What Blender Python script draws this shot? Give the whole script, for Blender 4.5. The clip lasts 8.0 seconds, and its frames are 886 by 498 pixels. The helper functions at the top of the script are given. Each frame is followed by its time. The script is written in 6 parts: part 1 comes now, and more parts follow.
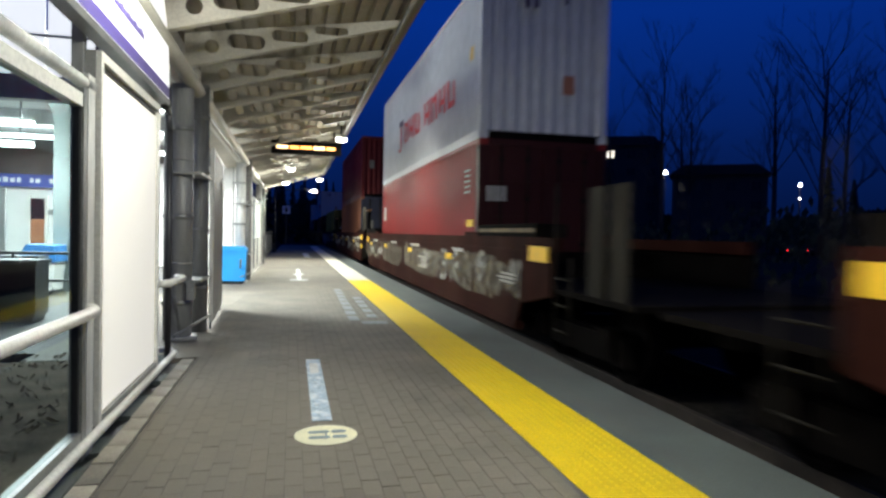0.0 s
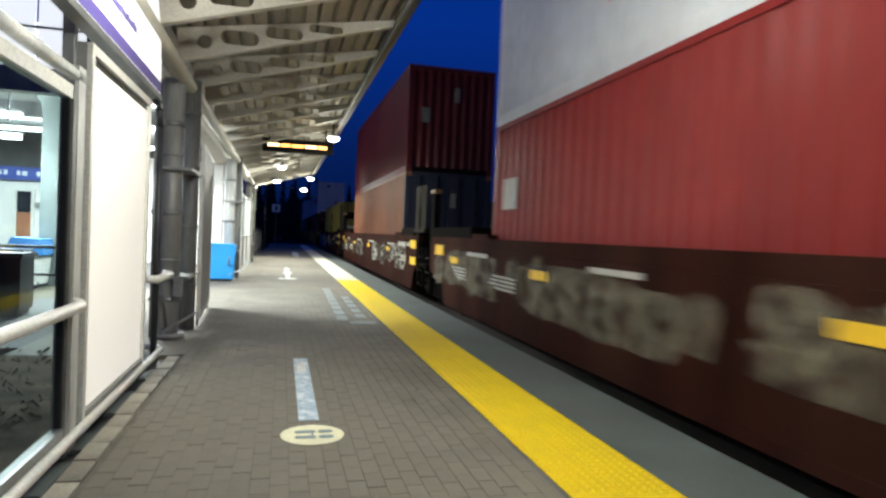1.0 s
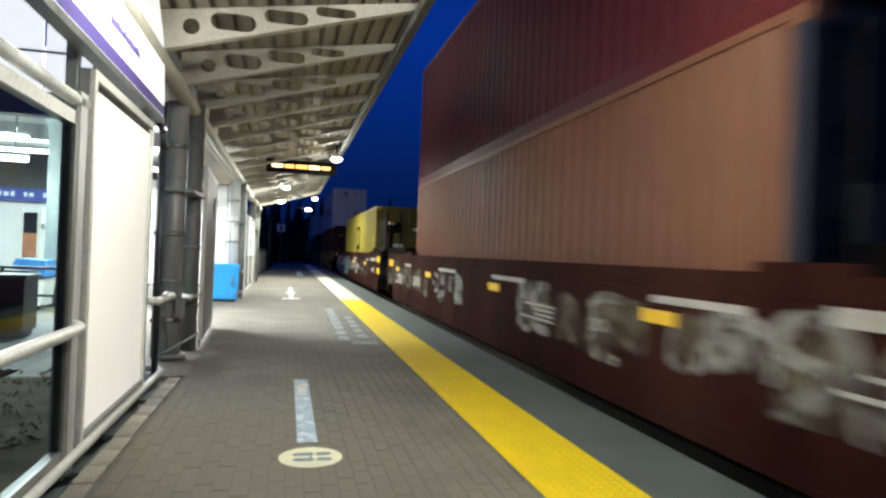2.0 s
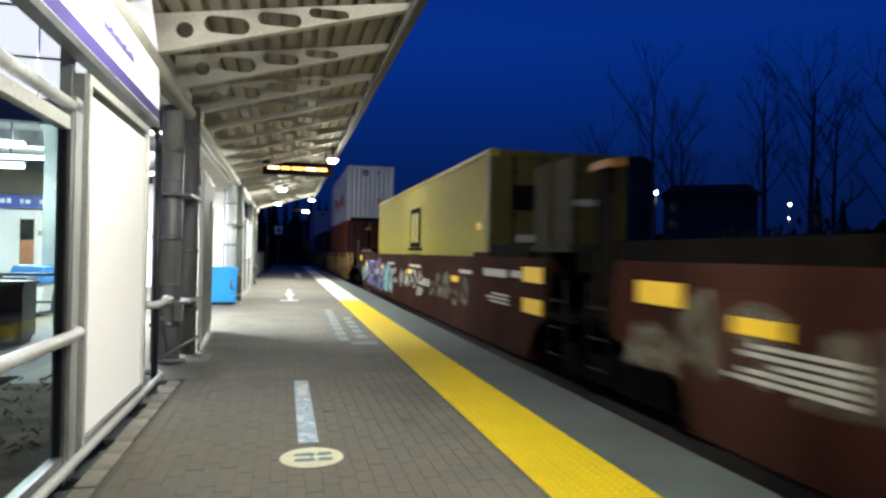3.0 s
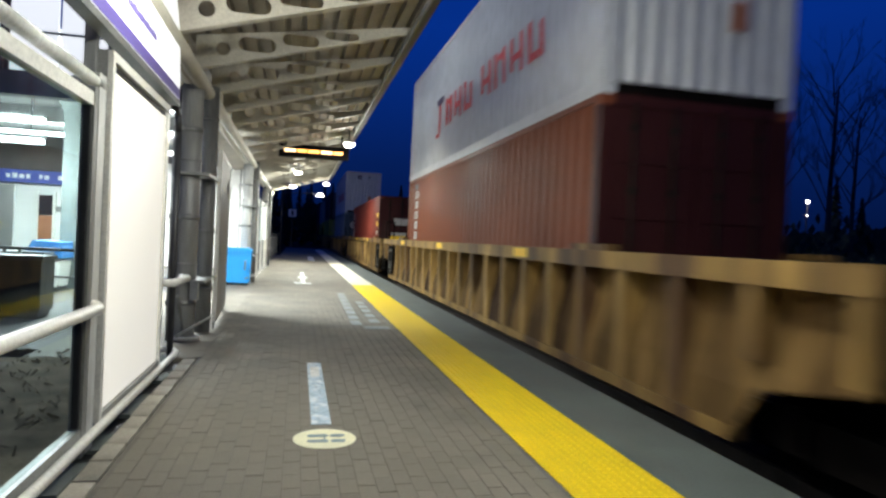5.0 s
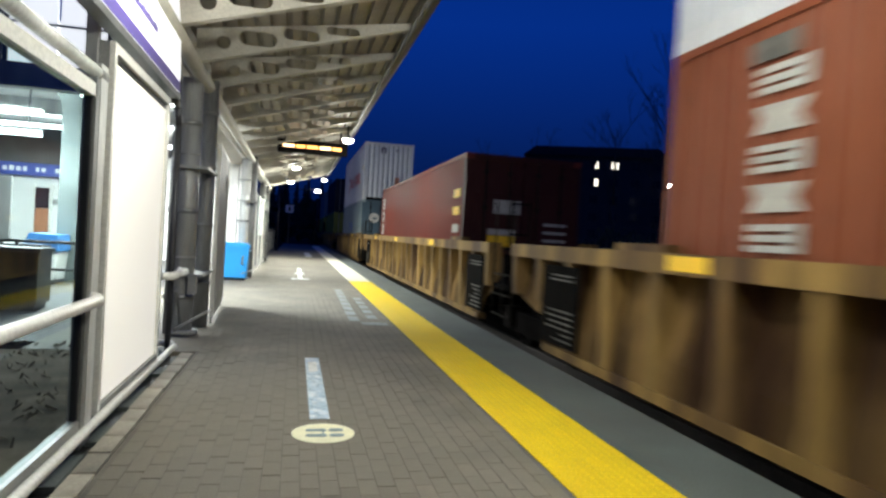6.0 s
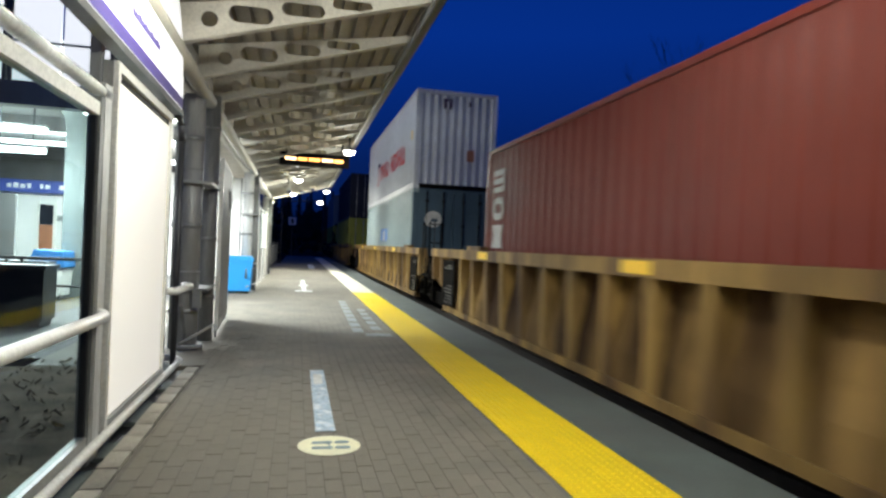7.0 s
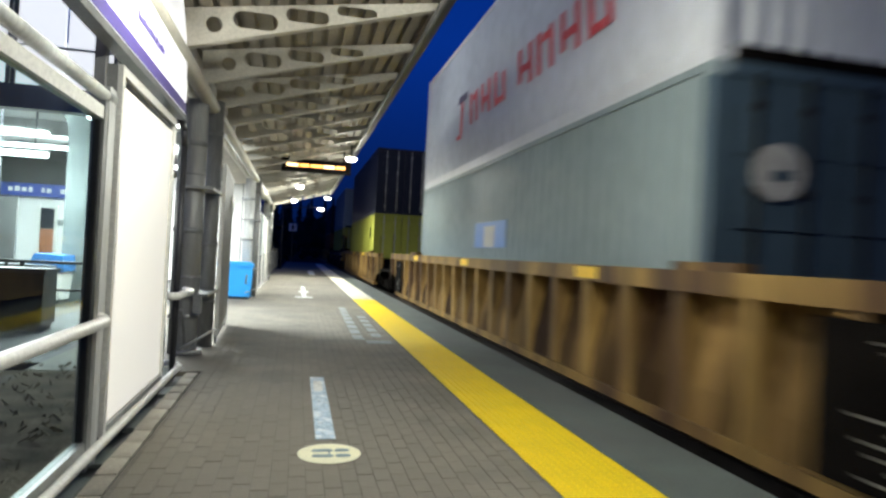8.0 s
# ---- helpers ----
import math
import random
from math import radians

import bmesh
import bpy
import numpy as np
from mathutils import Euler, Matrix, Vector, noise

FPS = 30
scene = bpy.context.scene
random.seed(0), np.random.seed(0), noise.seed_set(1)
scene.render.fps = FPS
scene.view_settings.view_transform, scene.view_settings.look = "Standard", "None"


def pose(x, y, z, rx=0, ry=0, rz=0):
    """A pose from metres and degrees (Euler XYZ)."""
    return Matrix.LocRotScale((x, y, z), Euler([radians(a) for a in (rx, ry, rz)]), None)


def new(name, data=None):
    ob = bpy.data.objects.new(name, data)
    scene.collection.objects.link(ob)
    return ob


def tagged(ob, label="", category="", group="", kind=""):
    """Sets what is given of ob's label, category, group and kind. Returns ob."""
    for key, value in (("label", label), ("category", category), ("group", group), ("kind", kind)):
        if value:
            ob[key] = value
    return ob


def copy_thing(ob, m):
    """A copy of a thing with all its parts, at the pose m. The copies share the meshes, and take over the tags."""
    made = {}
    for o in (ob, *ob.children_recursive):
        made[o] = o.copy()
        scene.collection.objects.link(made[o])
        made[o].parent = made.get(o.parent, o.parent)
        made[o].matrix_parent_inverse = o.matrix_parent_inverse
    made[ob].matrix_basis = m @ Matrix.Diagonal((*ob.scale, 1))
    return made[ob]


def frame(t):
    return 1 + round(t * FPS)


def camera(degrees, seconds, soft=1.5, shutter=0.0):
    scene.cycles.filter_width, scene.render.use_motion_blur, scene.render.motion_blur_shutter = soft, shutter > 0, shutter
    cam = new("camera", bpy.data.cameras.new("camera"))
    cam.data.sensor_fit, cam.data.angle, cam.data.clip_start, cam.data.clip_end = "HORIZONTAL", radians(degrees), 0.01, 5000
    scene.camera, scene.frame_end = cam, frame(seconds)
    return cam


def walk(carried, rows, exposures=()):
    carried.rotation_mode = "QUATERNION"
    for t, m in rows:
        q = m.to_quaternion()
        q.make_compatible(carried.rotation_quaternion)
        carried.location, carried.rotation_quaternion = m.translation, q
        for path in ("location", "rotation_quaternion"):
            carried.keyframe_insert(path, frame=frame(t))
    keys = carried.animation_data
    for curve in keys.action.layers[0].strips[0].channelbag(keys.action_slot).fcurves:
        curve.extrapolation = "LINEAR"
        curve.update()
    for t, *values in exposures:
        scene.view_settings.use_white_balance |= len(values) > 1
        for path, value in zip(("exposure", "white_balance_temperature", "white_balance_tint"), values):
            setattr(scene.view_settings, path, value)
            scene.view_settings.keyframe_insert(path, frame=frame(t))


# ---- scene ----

# ---------------------------------------------------------------- camera
cam = camera(70.1, 8.0, soft=2.6, shutter=0.5)
# seconds, x, y, z, tilt, lean, turn
PATH = [
    (0, 0.001, 0.016, 1.341, 88.63, -1.21, -13.40),
    (0.5, -0.002, -0.008, 1.334, 88.61, -1.71, -13.35),
    (1, -0.005, 0.025, 1.337, 88.82, -2.39, -14.31),
    (1.5, 0.007, 0.002, 1.338, 88.93, -2.05, -14.35),
    (1.7, 0.026, -0.000, 1.352, 89.93, -2.17, -13.70),
    (2.8, 0.039, -0.004, 1.356, 90.89, -2.14, -14.89),
    (3, 0.038, -0.017, 1.349, 90.45, -1.11, -14.04),
    (3.5, 0.025, -0.003, 1.345, 90.39, -1.41, -12.45),
    (4, 0.015, -0.009, 1.352, 90.99, -1.88, -12.03),
    (4.5, 0.014, -0.001, 1.349, 89.84, -2.20, -12.56),
    (6, -0.019, 0.012, 1.326, 89.08, -3.41, -13.23),
    (6.5, -0.021, 0.012, 1.333, 89.35, -2.48, -12.90),
    (7, -0.021, -0.015, 1.336, 89.92, -2.43, -12.96),
    (7.5, -0.032, -0.010, 1.332, 89.91, -2.87, -13.60),
    (8, -0.036, 0.009, 1.334, 90.61, -2.98, -12.96),
]
walk(cam, [(t, pose(x, y, z, a, b, c)) for t, x, y, z, a, b, c in PATH])

# ---------------------------------------------------------------- world and lamps
scene.view_settings.exposure = 0.0
world = bpy.data.worlds.new("dusk_sky")
scene.world = world
world.use_nodes = True
wn, wl = world.node_tree.nodes, world.node_tree.links
wn.clear()
w_out = wn.new("ShaderNodeOutputWorld")
w_bg = wn.new("ShaderNodeBackground")
w_tc = wn.new("ShaderNodeTexCoord")
w_sep = wn.new("ShaderNodeSeparateXYZ")
w_ramp = wn.new("ShaderNodeValToRGB")
wl.new(w_tc.outputs["Generated"], w_sep.inputs[0])
wl.new(w_sep.outputs["Z"], w_ramp.inputs[0])
# the afterglow lies up the line; the sky darkens away from it
w_dot, w_map, w_mul = wn.new("ShaderNodeVectorMath"), wn.new("ShaderNodeMapRange"), wn.new("ShaderNodeVectorMath")
w_dot.operation, w_mul.operation = "DOT_PRODUCT", "SCALE"
w_dot.inputs[1].default_value = (-0.55, 0.83, 0)
w_map.inputs["From Min"].default_value, w_map.inputs["From Max"].default_value = 0.1, 0.85
w_map.inputs["To Min"].default_value, w_map.inputs["To Max"].default_value = 0.92, 1.08
wl.new(w_tc.outputs["Generated"], w_dot.inputs[0])
wl.new(w_dot.outputs["Value"], w_map.inputs[0])
wl.new(w_ramp.outputs[0], w_mul.inputs[0])
wl.new(w_map.outputs[0], w_mul.inputs["Scale"])
wl.new(w_mul.outputs[0], w_bg.inputs[0])
wl.new(w_bg.outputs[0], w_out.inputs[0])
el = w_ramp.color_ramp.elements
el[0].position, el[0].color = 0.0, (0.001, 0.0055, 0.034, 1)
el[1].position, el[1].color = 0.7, (0.0012, 0.018, 0.15, 1)
for p, c in ((0.12, (0.0014, 0.012, 0.09, 1)), (0.32, (0.0012, 0.026, 0.23, 1))):
    e = el.new(p)
    e.color = c
w_bg.inputs[1].default_value = 1.0


def lamp_area(name, x, y, z, sx, sy, watts, color=(1, 0.93, 0.82), rx=0, ry=0, rz=0, spread=180):
    d = bpy.data.lights.new(name, "AREA")
    d.shape, d.size, d.size_y, d.energy, d.color = "RECTANGLE", sx, sy, watts, color
    d.spread = radians(spread)
    ob = new(name, d)
    ob.matrix_world = pose(x, y, z, rx, ry, rz)
    return ob


WARM, COOL = (0.97, 1.0, 0.91), (0.90, 0.98, 1.0)
# luminaires under the platform canopy: x, y, z, watts all round, watts straight down
# lamp at y 4.42 is added out of view to brighten the near rib
LUMINAIRES = [(1.12, -9.4, 3.62, 120, 40), (1.12, 3.1, 3.62, 195, 20), (-0.35, 4.42, 3.62, 70, 10), (1.12, 15.6, 3.62, 55, 110), (-0.08, 21.6, 3.42, 55, 260), (-0.30, 28.2, 3.42, 55, 260), (1.12, 28.1, 3.62, 60, 200)]


def lamp_point(name, x, y, z, watts, color, radius=0.12):
    d = bpy.data.lights.new(name, "POINT")
    d.energy, d.color, d.shadow_soft_size = watts, color, radius
    ob = new(name, d)
    ob.location = (x, y, z)


for x, y, z, w, down in LUMINAIRES:
    lamp_point("platform_light", x, y, z - 0.22, w, WARM)
    lamp_area("platform_downlight", x, y, z - 0.10, 0.3, 0.3, down, WARM)
# tall masts behind the windscreen wall light the upper part of the train
MASTS = [(-2.6, 23.5, 9.2)]
for x, y, z in MASTS:
    lamp_point("mast_light", x, y, z - 0.3, 350, WARM, 0.2)
# fluorescent fittings in the bus concourse beside the platform
# the last three fittings are added to brighten wall, soffit and paving
FITTINGS = [(-6.2, 13.6, 2.88, 2.7, 380), (-6.2, 13.9, 3.32, 2.5, 350), (-7.5, 20.5, 3.9, 3.0, 420), (-3.0, 12.4, 3.5, 1.6, 620), (-4.0, 20.6, 3.6, 2.6, 520)]
for x, y, z, l, w in FITTINGS:
    lamp_area("concourse_light", x, y, z - 0.06, l, 0.16, w, COOL)
    # upward lamp added above each housing to brighten the soffit
    lamp_area("concourse_fill_uplight", x, y, z + 0.10, l, 0.16, w * 0.65, COOL, rx=180)

# ---------------------------------------------------------------- materials
def material(name, color, rough=0.6, metal=0.0, scale=6.0, vary=0.25, bump=0.1, dirt=None, dirt_amount=0.4, fine=60.0,
             coat=0.0, island=0.0, streak=False, spec=0.5, dirt_at=(0.48, 0.66)):
    m = bpy.data.materials.new(name)
    m.use_nodes = True
    n, l = m.node_tree.nodes, m.node_tree.links
    b = n["Principled BSDF"]
    tc = n.new("ShaderNodeTexCoord")
    mp = n.new("ShaderNodeMapping")
    l.new(tc.outputs["Object"], mp.inputs[0])
    if streak:
        mp.inputs["Scale"].default_value = (1, 1, 0.15)
    big, small = n.new("ShaderNodeTexNoise"), n.new("ShaderNodeTexNoise")
    for tex, s, d in ((big, scale, 5), (small, fine, 3)):
        tex.inputs["Scale"].default_value, tex.inputs["Detail"].default_value = s, d
        l.new(mp.outputs[0], tex.inputs["Vector"])
    dark = tuple(c * (1 - vary) for c in color)
    light = tuple(min(1, c * (1 + vary)) for c in color)
    r1 = n.new("ShaderNodeValToRGB")
    r1.color_ramp.elements[0].position, r1.color_ramp.elements[0].color = 0.3, (*dark, 1)
    r1.color_ramp.elements[1].position, r1.color_ramp.elements[1].color = 0.7, (*light, 1)
    l.new(big.outputs[0], r1.inputs[0])
    out = r1.outputs[0]
    mx = n.new("ShaderNodeMix")
    mx.data_type, mx.blend_type = "RGBA", "MULTIPLY"
    mx.inputs[0].default_value = 0.5
    r2 = n.new("ShaderNodeValToRGB")
    r2.color_ramp.elements[0].position, r2.color_ramp.elements[0].color = 0.3, (0.55, 0.55, 0.55, 1)
    r2.color_ramp.elements[1].position = 0.65
    l.new(small.outputs[0], r2.inputs[0])
    l.new(out, mx.inputs[6])
    l.new(r2.outputs[0], mx.inputs[7])
    out = mx.outputs[2]
    if dirt:
        dn = n.new("ShaderNodeTexNoise")
        dn.inputs["Scale"].default_value, dn.inputs["Detail"].default_value = scale * 0.35, 8
        l.new(mp.outputs[0], dn.inputs["Vector"])
        dr = n.new("ShaderNodeValToRGB")
        dr.color_ramp.elements[0].position, dr.color_ramp.elements[1].position = dirt_at
        l.new(dn.outputs[0], dr.inputs[0])
        fac = n.new("ShaderNodeMath")
        fac.operation = "MULTIPLY"
        fac.inputs[1].default_value = dirt_amount
        l.new(dr.outputs[0], fac.inputs[0])
        dm = n.new("ShaderNodeMix")
        dm.data_type = "RGBA"
        l.new(fac.outputs[0], dm.inputs[0])
        l.new(out, dm.inputs[6])
        dm.inputs[7].default_value = (*dirt, 1)
        out = dm.outputs[2]
    if island:
        oi = n.new("ShaderNodeObjectInfo")
        ge = n.new("ShaderNodeNewGeometry")
        ad = n.new("ShaderNodeMath")
        ad.operation = "ADD"
        l.new(oi.outputs["Random"], ad.inputs[0])
        l.new(ge.outputs["Random Per Island"], ad.inputs[1])
        fr = n.new("ShaderNodeMath")
        fr.operation = "FRACT"
        l.new(ad.outputs[0], fr.inputs[0])
        mr = n.new("ShaderNodeMapRange")
        mr.inputs["To Min"].default_value, mr.inputs["To Max"].default_value = 1 - island, 1 + island
        l.new(fr.outputs[0], mr.inputs[0])
        hs = n.new("ShaderNodeHueSaturation")
        l.new(mr.outputs[0], hs.inputs["Value"])
        l.new(out, hs.inputs["Color"])
        out = hs.outputs[0]
    l.new(out, b.inputs["Base Color"])
    rr = n.new("ShaderNodeMapRange")
    rr.inputs["To Min"].default_value, rr.inputs["To Max"].default_value = max(0.02, rough - 0.12), min(1, rough + 0.12)
    l.new(big.outputs[0], rr.inputs[0])
    l.new(rr.outputs[0], b.inputs["Roughness"])
    b.inputs["Specular IOR Level"].default_value = spec
    b.inputs["Metallic"].default_value = metal
    b.inputs["Coat Weight"].default_value = coat
    if bump:
        bp = n.new("ShaderNodeBump")
        bp.inputs["Strength"].default_value, bp.inputs["Distance"].default_value = bump, 0.01
        l.new(small.outputs[0], bp.inputs["Height"])
        l.new(bp.outputs[0], b.inputs["Normal"])
    return m


def spray(name, color, thin, thick):
    """Sprayed paint that covers its ground unevenly."""
    m = material(name, color, 0.6, 0, 2.5, 0.3, 0.05, tuple(c * 0.6 for c in color), 0.5, spec=0.15)
    n, l = m.node_tree.nodes, m.node_tree.links
    tc, tex, mr = n.new("ShaderNodeTexCoord"), n.new("ShaderNodeTexNoise"), n.new("ShaderNodeMapRange")
    tex.inputs["Scale"].default_value, tex.inputs["Detail"].default_value = 5.0, 6
    mr.inputs["From Min"].default_value, mr.inputs["From Max"].default_value = 0.40, 0.58
    mr.inputs["To Min"].default_value, mr.inputs["To Max"].default_value = thin, thick
    l.new(tc.outputs["Object"], tex.inputs["Vector"])
    l.new(tex.outputs[0], mr.inputs[0])
    l.new(mr.outputs[0], n["Principled BSDF"].inputs["Alpha"])
    return m


def glow(name, color, strength):
    m = bpy.data.materials.new(name)
    m.use_nodes = True
    n = m.node_tree.nodes
    b = n["Principled BSDF"]
    b.inputs["Base Color"].default_value = (*color, 1)
    b.inputs["Emission Color"].default_value = (*color, 1)
    b.inputs["Emission Strength"].default_value = strength
    return m


def glass(name, tint=(0.85, 0.93, 0.92)):
    m = bpy.data.materials.new(name)
    m.use_nodes = True
    n, l = m.node_tree.nodes, m.node_tree.links
    n.clear()
    o = n.new("ShaderNodeOutputMaterial")
    mixs, tr, gl, fr = (n.new("ShaderNodeMixShader"), n.new("ShaderNodeBsdfTransparent"),
                        n.new("ShaderNodeBsdfGlossy"), n.new("ShaderNodeLayerWeight"))
    pw, ml = n.new("ShaderNodeMath"), n.new("ShaderNodeMath")
    pw.operation, pw.inputs[1].default_value = "POWER", 5.0
    ml.operation, ml.inputs[1].default_value, ml.inputs[2].default_value = "MULTIPLY_ADD", 0.3, 0.02
    fr.inputs[0].default_value = 0.5
    l.new(fr.outputs["Facing"], pw.inputs[0])
    l.new(pw.outputs[0], ml.inputs[0])
    tr.inputs[0].default_value = (*tint, 1)
    gl.inputs["Roughness"].default_value = 0.03
    l.new(ml.outputs[0], mixs.inputs[0])
    l.new(tr.outputs[0], mixs.inputs[1])
    l.new(gl.outputs[0], mixs.inputs[2])
    l.new(mixs.outputs[0], o.inputs[0])
    return m


